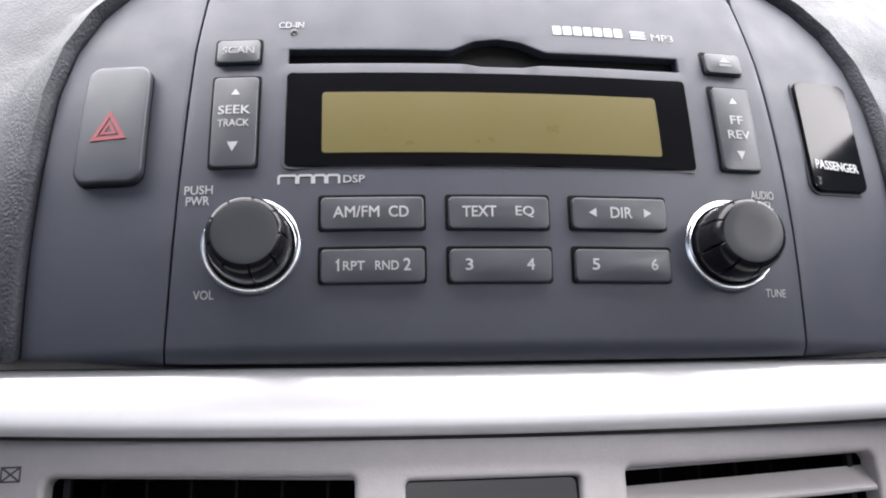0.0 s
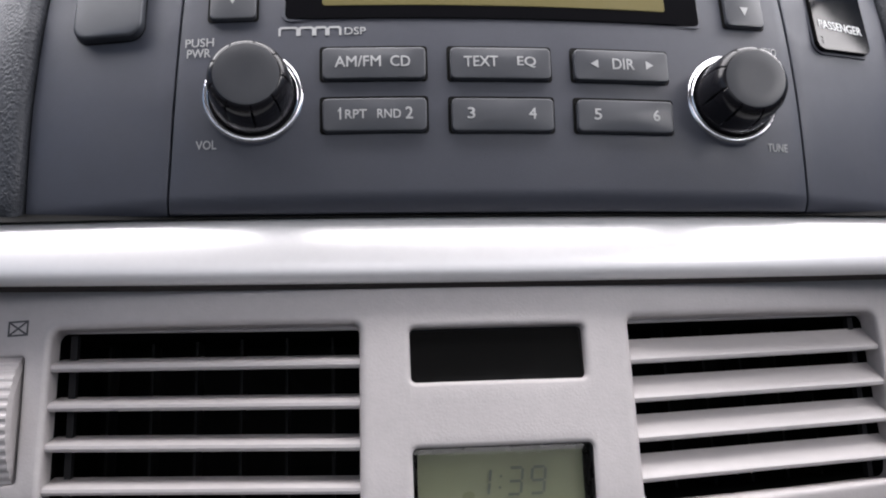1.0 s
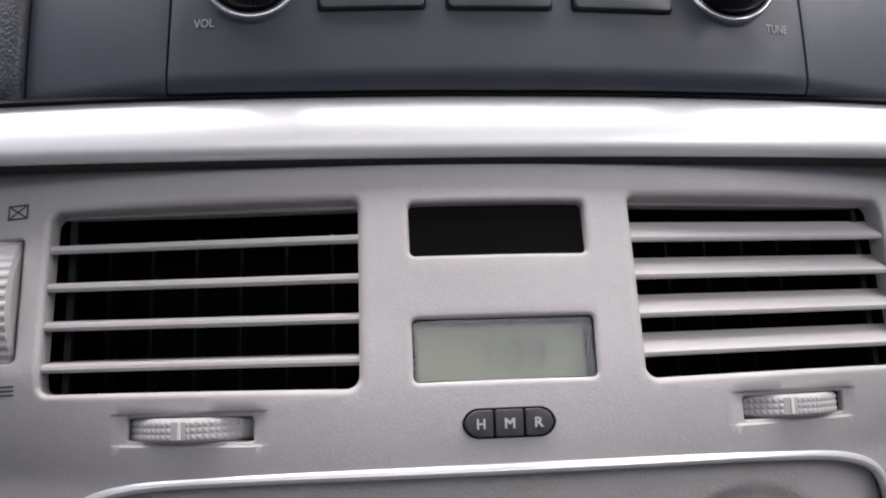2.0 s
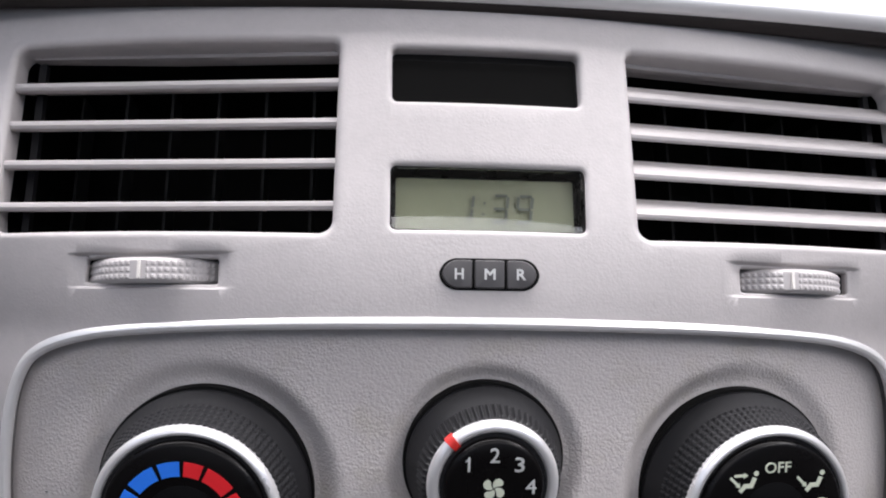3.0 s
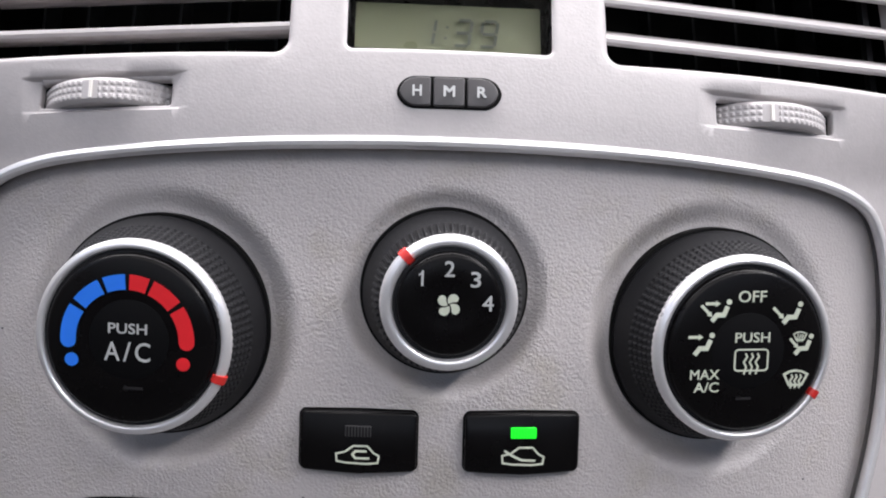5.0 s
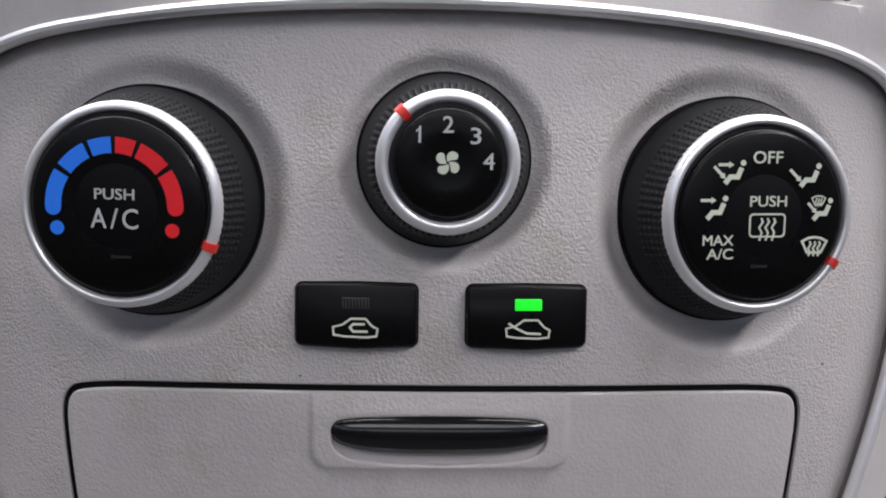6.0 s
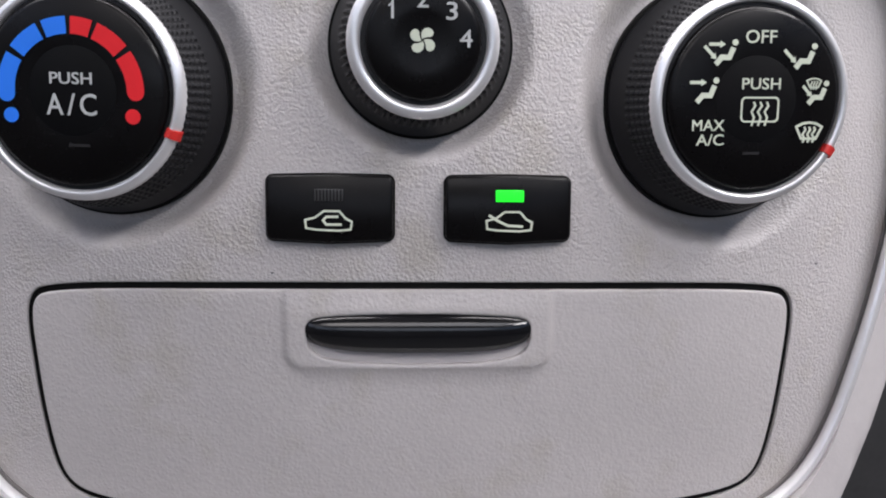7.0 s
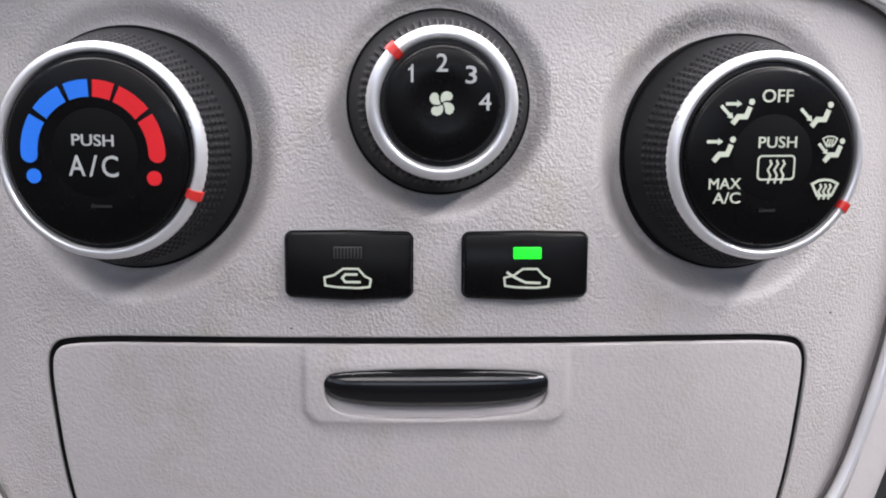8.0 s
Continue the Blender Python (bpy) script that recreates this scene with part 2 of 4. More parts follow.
def rounded(points, radius, seg=6):
    """A closed outline with rounded corners. radius: one for all, or one a corner."""
    out, n = [], len(points)
    for i, p in enumerate(points):
        r = radius[i] if isinstance(radius, (list, tuple)) else radius
        p, a, b = Vector(p), Vector(points[i - 1]), Vector(points[(i + 1) % n])
        da, db = (a - p).normalized(), (b - p).normalized()
        if r <= 0:
            out.append((p.x, p.y))
            continue
        half = max(da.angle(db) / 2, 0.05)
        cut = min(r / math.tan(half), (a - p).length * 0.49, (b - p).length * 0.49)
        for k in range(seg + 1):
            t = k / seg
            q = (1 - t) ** 2 * (p + da * cut) + 2 * t * (1 - t) * (p + (da + db) * cut * 0.18) + t * t * (p + db * cut)
            out.append((q.x, q.y))
    return out


def box(u0, v0, u1, v1, radius=0.0, seg=5):
    return rounded([(u0, v0), (u1, v0), (u1, v1), (u0, v1)], radius, seg)


def circle(u, v, r, seg=48):
    return [(u + r * math.cos(2 * math.pi * k / seg), v + r * math.sin(2 * math.pi * k / seg)) for k in range(seg)]


def grown(outline, d):
    """An outline moved outwards by d (inwards: minus)."""
    n = len(outline)
    area = sum(outline[i - 1][0] * outline[i][1] - outline[i][0] * outline[i - 1][1] for i in range(n))
    side, out = (1 if area > 0 else -1), []
    for i in range(n):
        a, p, b = Vector(outline[i - 1]), Vector(outline[i]), Vector(outline[(i + 1) % n])
        e, f = (p - a).normalized(), (b - p).normalized()
        m = Vector((e.y + f.y, -e.x - f.x))
        if m.length < 1e-9:
            m = Vector((e.y, -e.x))
        m.normalize()
        k = max(m.dot(Vector((e.y, -e.x))), 0.5)
        out.append((p.x + side * d * m.x / k, p.y + side * d * m.y / k))
    return out


def loft(bm, rings, closed=True, caps=(True, True)):
    """Quads between rings of (u, v, w)."""
    made = [[bm.verts.new(p) for p in ring] for ring in rings]
    n = len(made[0])
    for a, b in zip(made, made[1:]):
        for i in range(n if closed else n - 1):
            j = (i + 1) % n
            bm.faces.new((a[i], a[j], b[j], b[i]))
    if closed and caps[0]:
        bm.faces.new(made[0][::-1])
    if closed and caps[1]:
        bm.faces.new(made[-1])
    return made


def slab(outline, w0, w1, bevel=0.0005, dome=0.0, seg=3):
    """A solid plate with a rounded front edge, in flat coordinates."""
    bm = bmesh.new()
    rings = [[(*p, w0) for p in outline], [(*p, w1 - bevel) for p in outline]]
    for k in range(1, seg + 1):
        a = math.pi / 2 * k / seg
        rings.append([(*p, w1 - bevel + bevel * math.sin(a)) for p in grown(outline, -bevel * (1 - math.cos(a)))])
    if dome:
        uc = sum(p[0] for p in outline) / len(outline)
        vc = sum(p[1] for p in outline) / len(outline)
        inner = rings[-1]
        for f in (0.85, 0.6, 0.3):
            rings.append([(uc + (u - uc) * f, vc + (v - vc) * f, w1 + dome * (1 - f * f)) for u, v, _ in inner])
    loft(bm, rings)
    return bm


def pillow(outline, depth, face, bevel, dome, step=0.002):
    """A key: its face stands at w = face, swells by dome, and has a rounded edge and a skirt that goes back by depth."""
    bm = sheet(outline, [], step, step)
    us, vs = [p[0] for p in outline], [p[1] for p in outline]
    uc, vc, a, b = (min(us) + max(us)) / 2, (min(vs) + max(vs)) / 2, (max(us) - min(us)) / 2, (max(vs) - min(vs)) / 2
    for q in bm.verts:
        q.co.z = face + dome * (1 - ((q.co.x - uc) / a) ** 2) * (1 - ((q.co.y - vc) / b) ** 2)
    rim(bm, near_outline(outline), fillet(bevel, depth, seg=4))
    return bm


def figure_one(u, v, high, width, w0):
    """The digit 1, with its flag."""
    bm = bmesh.new()
    h = high / 2
    blot(bm, [(u - width * 0.1, v - h), (u + width * 0.9, v - h), (u + width * 0.9, v + h), (u + width * 0.25, v + h), (u - width * 0.2, v + h * 0.70),
              (u - width * 1.1, v + h * 0.50), (u - width * 1.1, v + h * 0.28), (u - width * 0.1, v + h * 0.46)], w0)
    return bm


def well(outline, lift=0.00025, step=0.003):
    """A thin dark inlay that follows its panel's curve."""
    bm = sheet(outline, [], step, step)
    for q in bm.verts:
        q.co.z = lift
    rim(bm, near_outline(outline), [(0.0, -0.001)])
    return bm


def filled(bm, outlines):
    edges = []
    for outline in outlines:
        vs = [bm.verts.new((*p, 0)) for p in outline]
        edges += [bm.edges.new((vs[i - 1], vs[i])) for i in range(len(vs))]
    bmesh.ops.triangle_fill(bm, use_beauty=True, use_dissolve=False, edges=edges)


def sliced(bm, axis, values):
    no = Vector((1, 0, 0)) if axis == 0 else Vector((0, 1, 0))
    for value in values:
        geom = bm.verts[:] + bm.edges[:] + bm.faces[:]
        bmesh.ops.bisect_plane(bm, geom=geom, dist=1e-7, plane_co=no * value, plane_no=no)


def steps(a, b, d):
    n = max(1, int((b - a) / d))
    return [a + (b - a) * k / n for k in range(1, n)]


def rim(bm, inside, profile):
    """Sweeps a profile of (inwards, w) round the open edge whose points satisfy inside(u, v)."""
    edges = [e for e in bm.edges if e.is_boundary and all(inside(v.co.x, v.co.y) for v in e.verts)]
    push = {}
    for e in edges:
        f = e.link_faces[0]
        mid = (e.verts[0].co + e.verts[1].co) / 2
        d = (e.verts[1].co - e.verts[0].co).normalized()
        n = Vector((d.y, -d.x, 0))
        if n.dot(mid - f.calc_center_median()) < 0:
            n = -n
        for v in e.verts:
            push.setdefault(v, []).append(n)
    ring = {}
    for v, ns in push.items():
        m = sum(ns, Vector()).normalized()
        ring[v] = (v.co.copy(), m / max(m.dot(ns[0]), 0.5))
    now = {v: v for v in ring}
    for inwards, w in profile:
        nxt = {v: bm.verts.new(co + m * inwards + Vector((0, 0, w))) for v, (co, m) in ring.items()}
        for e in edges:
            a, b = e.verts
            bm.faces.new((now[a], now[b], nxt[b], nxt[a]))
        now = nxt


def fillet(r, depth, start=0.0, seg=4):
    """The profile of an edge that is rounded by r and goes back by depth."""
    out = [(r * math.sin(math.pi / 2 * k / seg), start - r * (1 - math.cos(math.pi / 2 * k / seg))) for k in range(1, seg + 1)]
    return out + [(r, start - depth)]


def sheet(outline, holes, du, dv, extra_v=()):
    bm = bmesh.new()
    filled(bm, [outline, *holes])
    us, vs = [p[0] for p in outline], [p[1] for p in outline]
    sliced(bm, 0, steps(min(us), max(us), du))
    sliced(bm, 1, steps(min(vs), max(vs), dv))
    sliced(bm, 1, extra_v)
    return bm


def near_outline(outline, tol=1e-5):
    """Whether a point lies on an outline."""
    segs = [(Vector(outline[i - 1]), Vector(outline[i])) for i in range(len(outline))]

    def test(u, v):
        p = Vector((u, v))
        for a, b in segs:
            d = b - a
            t = max(0, min(1, (p - a).dot(d) / max(d.length_squared, 1e-16)))
            if (a + d * t - p).length < tol:
                return True
        return False
    return test


def lathe(profile, seg=96, wave=None):
    """A turned body of (radius, w) about the w axis; wave(k, j) changes the radius."""
    bm = bmesh.new()
    rings = []
    for j, (r, w) in enumerate(profile):
        ring = []
        for k in range(seg):
            a = 2 * math.pi * k / seg
            rr = r + (wave(k, j) if wave else 0)
            ring.append((rr * math.cos(a), rr * math.sin(a), w))
        rings.append(ring)
    loft(bm, rings)
    return bm


def stroke(bm, points, width, w0=0.0, thick=0.00012, closed=False):
    """A flat raised line through points (u, v), in flat coordinates."""
    pts = [Vector(p) for p in points]
    n = len(pts)
    left, right = [], []
    for i, p in enumerate(pts):
        a = pts[i - 1] if (i or closed) else p
        b = pts[(i + 1) % n] if (i < n - 1 or closed) else p
        d, e = (p - a), (b - p)
        d = d.normalized() if d.length > 1e-9 else e.normalized()
        e = e.normalized() if e.length > 1e-9 else d
        m = Vector((-(d.y + e.y), d.x + e.x))
        m = m.normalized() if m.length > 1e-6 else Vector((-d.y, d.x))
        k = max(m.dot(Vector((-d.y, d.x))), 0.6)
        left.append(p + m * width / 2 / k)
        right.append(p - m * width / 2 / k)
    tl = [bm.verts.new((*p, w0 + thick)) for p in left]
    tr = [bm.verts.new((*p, w0 + thick)) for p in right]
    bl = [bm.verts.new((*p, w0)) for p in left]
    br = [bm.verts.new((*p, w0)) for p in right]
    for i in range(n if closed else n - 1):
        j = (i + 1) % n
        bm.faces.new((tl[i], tl[j], tr[j], tr[i]))
        bm.faces.new((bl[i], bl[j], tl[j], tl[i]))
        bm.faces.new((tr[i], tr[j], br[j], br[i]))
        bm.faces.new((bl[j], bl[i], br[i], br[j]))
    if not closed:
        bm.faces.new((tl[0], tr[0], br[0], bl[0]))
        bm.faces.new((tl[-1], bl[-1], br[-1], tr[-1]))
    return bm


def blot(bm, outline, w0=0.0, thick=0.00012):
    """A flat raised patch."""
    loft(bm, [[(*p, w0) for p in outline], [(*p, w0 + thick) for p in outline]])
    return bm


def lettering(text, u, v, wide, high, w0, bold=0.03):
    """Raised print of the given size, centred at (u, v), in flat coordinates."""
    data = bpy.data.curves.new("print", "FONT")
    data.body, data.extrude = text, 0.01
    data.resolution_u = 3
    ob = bpy.data.objects.new("print", data)
    scene.collection.objects.link(ob)
    bpy.context.view_layer.update()
    mesh = bpy.data.meshes.new_from_object(ob.evaluated_get(bpy.context.evaluated_depsgraph_get()))
    bpy.data.objects.remove(ob)
    bpy.data.curves.remove(data)
    bm = bmesh.new()
    bm.from_mesh(mesh)
    bpy.data.meshes.remove(mesh)
    xs, ys = [q.co.x for q in bm.verts], [q.co.y for q in bm.verts]
    x0, x1, y0, y1 = min(xs), max(xs), min(ys), max(ys)
    heavy = bold * high
    copies = []
    for n, (sx, sy) in enumerate(((-1, -1), (1, -1), (1, 1), (-1, 1)) if bold else ((0, 0),)):
        piece = bm.copy()
        for q in piece.verts:
            q.co = Vector((u + ((q.co.x - x0) / (x1 - x0) - 0.5) * (wide - 2 * heavy) + sx * heavy,
                           v + ((q.co.y - y0) / (y1 - y0) - 0.5) * (high - 2 * heavy) + sy * heavy, w0 + (0.00012 + 0.000012 * n if q.co.z > 0 else 0.0)))
        copies.append(piece)
    bm.free()
    return merged(*copies)


def merged(*bms):
    out = bmesh.new()
    for bm in bms:
        mesh = bpy.data.meshes.new("piece")
        bm.to_mesh(mesh)
        bm.free()
        out.from_mesh(mesh)
        bpy.data.meshes.remove(mesh)
    return out


MM = 0.001


def mm(points):
    return [(u * MM, v * MM) for u, v in points]


# ---------------------------------------------------------------- upper fascia
SEAM = mm([(100.8, -44.8), (100.5, -40), (99.7, -27), (98.6, -4), (97.2, 25), (96.0, 57), (93.5, 84), (89, 100)])
OUT = mm([(146.8, -44.0), (146.4, -36), (145.3, -9), (143.6, 17), (141.6, 45), (137.6, 62), (130.5, 75.5), (121, 85.5), (108, 94), (89, 100)])
ROLL = [-(0.0375 + 0.001 * k) for k in range(12)]


def fascia():
    """The dark centre panel that carries the radio, with openings for the disc slot, the screen and the keys."""
    right = [(u - 0.0007, v) for u, v in SEAM]
    outline = mm([(-60, -45.5), (0, -45.8), (60, -45.5)]) + right + [(-u, v) for u, v in reversed(right)]
    slot = rounded(mm([(-66.2, 50.4), (-9, 50.4), (-3, 49.3), (11, 49.3), (17, 50.4), (66.2, 50.4), (66.2, 57), (19.5, 56.6), (11, 60.6), (3.3, 61.8),
                       (-5, 60.6), (-13, 56.6), (-66.2, 57)]),
                   [0.0008, 0.002, 0.004, 0.004, 0.002, 0.0008, 0.0008, 0.003, 0.006, 0.006, 0.006, 0.003, 0.0008], 4)
    holes = [slot]
    bm = sheet(outline, holes, 0.006, 0.006, ROLL)
    rim(bm, near_outline(slot), fillet(0.0006, 0.011, seg=3))
    rim(bm, near_outline(outline), fillet(0.0004, 0.004, seg=2))
    return bend(bm, radio_map), slot


radio = thing("car_radio", radio_map(0, 0), "dark grey car radio with knobs and an unlit amber screen", "car radio")
bm, slot = fascia()
faceplate = part("faceplate", bm, CHARCOAL, radio)
bm = bmesh.new()
loft(bm, [[(u, v, -0.0105) for u, v in grown(slot, 0.001)], [(u, v, -0.012) for u, v in grown(slot, 0.001)]])
part("disc_slot", bend(bm, radio_map), CAVITY, radio, "deep black slot for discs")
# soft brush lips inside the slot
for v0 in (0.0517, 0.0552):
    bm = bmesh.new()
    for u0 in (-0.065, 0.0):
        blot(bm, box(u0, v0 - 0.0009, u0 + 0.0648, v0 + 0.0009), -0.0080, 0.0010)
    part("slot_lip", bend(bm, radio_map), GASKET, radio)

# screen
bezel_outline = rounded(mm([(-65.6, 13.9), (65.6, 13.9), (66.0, 46.8), (-65.6, 46.8)]), 0.0013, 4)
bm = sheet(bezel_outline, [], 0.004, 0.003)
rim(bm, near_outline(bezel_outline), [(0.0003, -0.0004), (0.0003, -0.003)])
for q in bm.verts:
    q.co.z += 0.0007
bezel = part("screen_cover", bend(bm, radio_map), COVER, radio, "glossy black screen cover")
screen_outline = box(-0.0543, 0.0181, 0.0543, 0.0393, 0.0008)
bm = sheet(screen_outline, [], 0.004, 0.003)
rim(bm, near_outline(screen_outline), [(0.0002, -0.0003)])
for q in bm.verts:
    q.co.z += 0.00092
part("screen", bend(bm, radio_map), AMBER, bezel, "dull amber-green unlit screen")
frame_line = bmesh.new()
stroke(frame_line, grown(bezel_outline, 0.0006), 0.0007, 0.0, 0.0006, closed=True)
part("screen_frame", bend(frame_line, radio_map), CHARCOAL, radio)


def radio_key(u0, v0, u1, v1, marks, label="", print_mat=None):
    """A raised key in a dark well, with its print."""
    well_outline = rounded([(u0 - 0.0014, v0 - 0.0006), (u1 + 0.0012, v0 - 0.0006), (u1 + 0.0012, v1 + 0.0018), (u0 - 0.0014, v1 + 0.0018)], 0.0009, 3)
    part("key_well", bend(well(well_outline), radio_map), GASKET, radio)
    outline = box(u0, v0, u1, v1, 0.0009, 4)
    key = part("key", bend(pillow(outline, 0.0036, 0.0024, 0.0005, 0.0007), radio_map), RUBBERY, radio, label)
    pieces = []
    for mark in marks:
        kind, du, dv, wide, high = mark[:5]
        uc, vc = (u0 + u1) / 2 + du * MM, (v0 + v1) / 2 + dv * MM
        if kind in ("up", "down", "left", "right", "eject"):
            a, b = wide * MM / 2, high * MM / 2
            tri = {"up": [(-a, -b), (a, -b), (0, b)], "eject": [(-a, -b * 0.2), (a, -b * 0.2), (0, b)], "down": [(-a, b), (0, -b), (a, b)],
                   "left": [(a, -b), (a, b), (-a, 0)], "right": [(-a, -b), (a, 0), (-a, b)]}[kind]
            bm = bmesh.new()
            blot(bm, [(uc + x, vc + y) for x, y in tri], 0.00305)
            if kind == "eject":
                blot(bm, box(uc - a, vc - b, uc + a, vc - b * 0.45), 0.00305)
        elif kind == "1":
            bm = figure_one(uc, vc, high * MM, 0.0005, 0.00305)
        else:
            bm = lettering(kind, uc, vc, wide * MM, high * MM, 0.00305, 0.012)
        pieces.append(bm)
    bm = merged(*pieces)
    uc, vc, a, b = (u0 + u1) / 2, (v0 + v1) / 2, (u1 - u0) / 2, (v1 - v0) / 2
    for q in bm.verts:
        q.co.z += 0.0024 - 0.00303 + 0.0007 * (1 - ((q.co.x - uc) / a) ** 2) * (1 - ((q.co.y - vc) / b) ** 2)
    part("key_print", bend(bm, radio_map), print_mat or KEYPRINT, key)
    return key


radio_key(-0.0880, 0.0512, -0.0752, 0.0590, [("SCAN", 0, 0, 10.2, 2.7)], print_mat=FAINTPRINT)
radio_key(-0.0880, 0.0141, -0.0750, 0.0444, [("up", 0, 10, 2.8, 2.2), ("SEEK", -0.1, 3.5, 10.0, 3.1), ("TRACK", -0.2, -1.1, 9.8, 2.5), ("down", -0.1, -9.2, 3.4, 3.2)])
radio_key(-0.0539, -0.0065, -0.0239, 0.0025, [("AM/FM", -4.9, 0.2, 13.8, 3.5), ("CD", 7.8, 0.2, 6.0, 3.5)])
radio_key(-0.0539, -0.0227, -0.0239, -0.0136, [("1", -10.4, 0.2, 1.3, 3.7), ("RPT", -5.6, -0.1, 6.4, 2.7), ("RND", 4.2, -0.1, 7.0, 2.7), ("2", 10.2, 0.2, 2.2, 3.7)])
radio_key(-0.0154, -0.0066, 0.0145, 0.0025, [("TEXT", -6.2, 0.2, 10.4, 3.4), ("EQ", 7.8, 0.1, 5.8, 3.6)])
radio_key(-0.0154, -0.0229, 0.0147, -0.0138, [("3", -9.8, 0.2, 2.3, 3.5), ("4", 8.9, 0.2, 2.4, 3.5)])
radio_key(0.0230, -0.0065, 0.0524, 0.0025, [("left", -9.0, 0.1, 2.4, 2.8), ("DIR", 0.2, 0.1, 7.0, 3.5), ("right", 8.8, 0.1, 2.4, 2.8)])
radio_key(0.0232, -0.0228, 0.0530, -0.0138, [("5", -9.2, 0.2, 2.3, 3.5), ("6", 9.6, 0.2, 2.3, 3.5)])
radio_key(0.0757, 0.0512, 0.0879, 0.0584, [("eject", 0.3, 0.3, 4.6, 3.6)], print_mat=FAINTPRINT)
radio_key(0.0757, 0.0145, 0.0880, 0.0442, [("up", 0, 10, 2.8, 2.3), ("FF", -0.1, 2.6, 4.6, 3.1), ("REV", -0.1, -2.8, 7.8, 3.1), ("down", -0.4, -10.2, 3.0, 3.0)])


def radio_knob(u, v):
    """A fluted round knob in a chrome collar."""
    fm = axial_map(u, v, RADIO_LEAN, radio_map, RADIO_TURN, RADIO_SIZE)
    knob = part("knob", bend(lathe([(0.0, -0.004), (0.0132, -0.004), (0.0132, 0.0010), (0.0126, 0.0014), (0.0, 0.0014)], 72), fm), GASKET, radio, "round fluted volume or tuning knob")
    part("collar", bend(lathe([(0.0147, -0.003), (0.0149, 0.0006), (0.0147, 0.0014), (0.0143, 0.0017), (0.0140, 0.0013), (0.0138, 0.0012), (0.0135, 0.0019), (0.0132, 0.0021), (0.0129, 0.0017), (0.0127, 0.0008), (0.0127, -0.003)], 96), fm), CHROME, knob, "polished chrome collar")
    body = [(0.0125, 0.0008), (0.0123, 0.0050), (0.0120, 0.0090), (0.0117, 0.0125), (0.0114, 0.0144), (0.0109, 0.0158), (0.0102, 0.0168), (0.0095, 0.0173), (0.0091, 0.0174), (0.0, 0.0174)]
    notch = lambda k: max(0.0, math.cos(2 * math.pi * k / 264 * 9 + 0.3)) ** 90
    part("grip", bend(lathe(body, 264, lambda k, j: -0.0011 * notch(k) * (0, 0.3, 0.7, 1, 1, 1, 0.7, 0.2, 0, 0)[j]), fm), GRIP, knob, "glossy dark fluted grip")
    part("cap", bend(lathe([(0.0093, 0.0170), (0.0092, 0.01745), (0.0088, 0.0176), (0.005, 0.01755), (0.0, 0.0175)], 96), fm), CAP, knob, "matt dark grey cap")


radio_knob(-0.0750, -0.0112)
radio_knob(0.0743, -0.0110)


def fascia_print(text, u0, v0, u1, v1, bold=0.010, mat=KEYPRINT):
    bm = lettering(text, (u0 + u1) / 2 * MM, (v0 + v1) / 2 * MM, (u1 - u0) * MM, (v1 - v0) * MM, 0.0001, bold)
    part("print", bend(bm, radio_map), mat, faceplate)


fascia_print("VOL", -92.1, -26.8, -86.0, -24.1)
fascia_print("TUNE", 86.2, -27.2, 93.4, -24.6)
fascia_print("PUSH", -96.0, 5.6, -87.3, 8.4)
fascia_print("PWR", -95.4, 2.1, -88.2, 4.9)
fascia_print("AUDIO", 84.2, 5.0, 92.6, 7.8)
fascia_print("SEL", 86.8, 1.6, 92.0, 4.2)
fascia_print("DSP", -47.7, 8.3, -41.2, 10.8)
fascia_print("CD-IN", -69.3, 65.4, -61.0, 68.0)
fascia_print("MP3", 57.9, 63.7, 65.9, 66.6)
# maker's marks, as plain shapes
for k in range(7):
    u0 = (22.7 + k * 3.62) * MM
    bm = bmesh.new()
    blot(bm, box(u0, 0.0641, u0 + 0.0030, 0.0680, 0.0004, 2), 0.0001)
    part("badge_bar", bend(bm, radio_map), KEYPRINT, faceplate)
bm = bmesh.new()
for k in range(3):
    blot(bm, box(0.0503, 0.0640 + 0.00125 * k, 0.0558, 0.0649 + 0.00125 * k, 0.0003, 2), 0.0001)
part("disc_mark", bend(bm, radio_map), KEYPRINT, faceplate)
for u0, u1 in ((-67.4, -62.0), (-61.4, -57.2), (-56.6, -53.2), (-52.6, -49.0)):
    bm = bmesh.new()
    stroke(bm, mm([(u0, 8.2), (u0, 10.5), (u0 + 0.5, 10.9), (u1 - 0.5, 10.9), (u1, 10.5), (u1, 8.2)]), 0.0007, 0.0001)
    part("badge_bar", bend(bm, radio_map), KEYPRINT, faceplate)
bm = lathe([(0.0, 0.0), (0.0013, 0.0), (0.0013, 0.0002), (0.0009, 0.0004), (0.0, 0.0002)], 24)
part("indicator_lens", bend(bm, axial_map(-0.0641, 0.0632, RADIO_LEAN, radio_map, RADIO_TURN, RADIO_SIZE)), SMOKED, faceplate)


fascia_frame = thing("dashboard_fascia", radio_map(0, -0.03), "dark grey plastic fascia panels either side of the radio", "dashboard fascia")


def side_panel(side):
    inner = [(u + 0.0008, v) for u, v in SEAM]
    outer = [(u - 0.0006, v) for u, v in OUT]
    outline = [(side * u, v) for u, v in inner[:-1] + list(reversed(outer[:-1]))]
    top = [(side * 0.096, 0.0985)]
    outline = [(side * u, v) for u, v in inner[:-1]] + top + [(side * u, v) for u, v in reversed(outer[:-1])]
    bm = sheet(outline, [], 0.004, 0.006, ROLL)
    rim(bm, near_outline(outline), fillet(0.0005, 0.004, seg=2))
    part("side_panel", bend(bm, radio_map), CHARCOAL, fascia_frame)


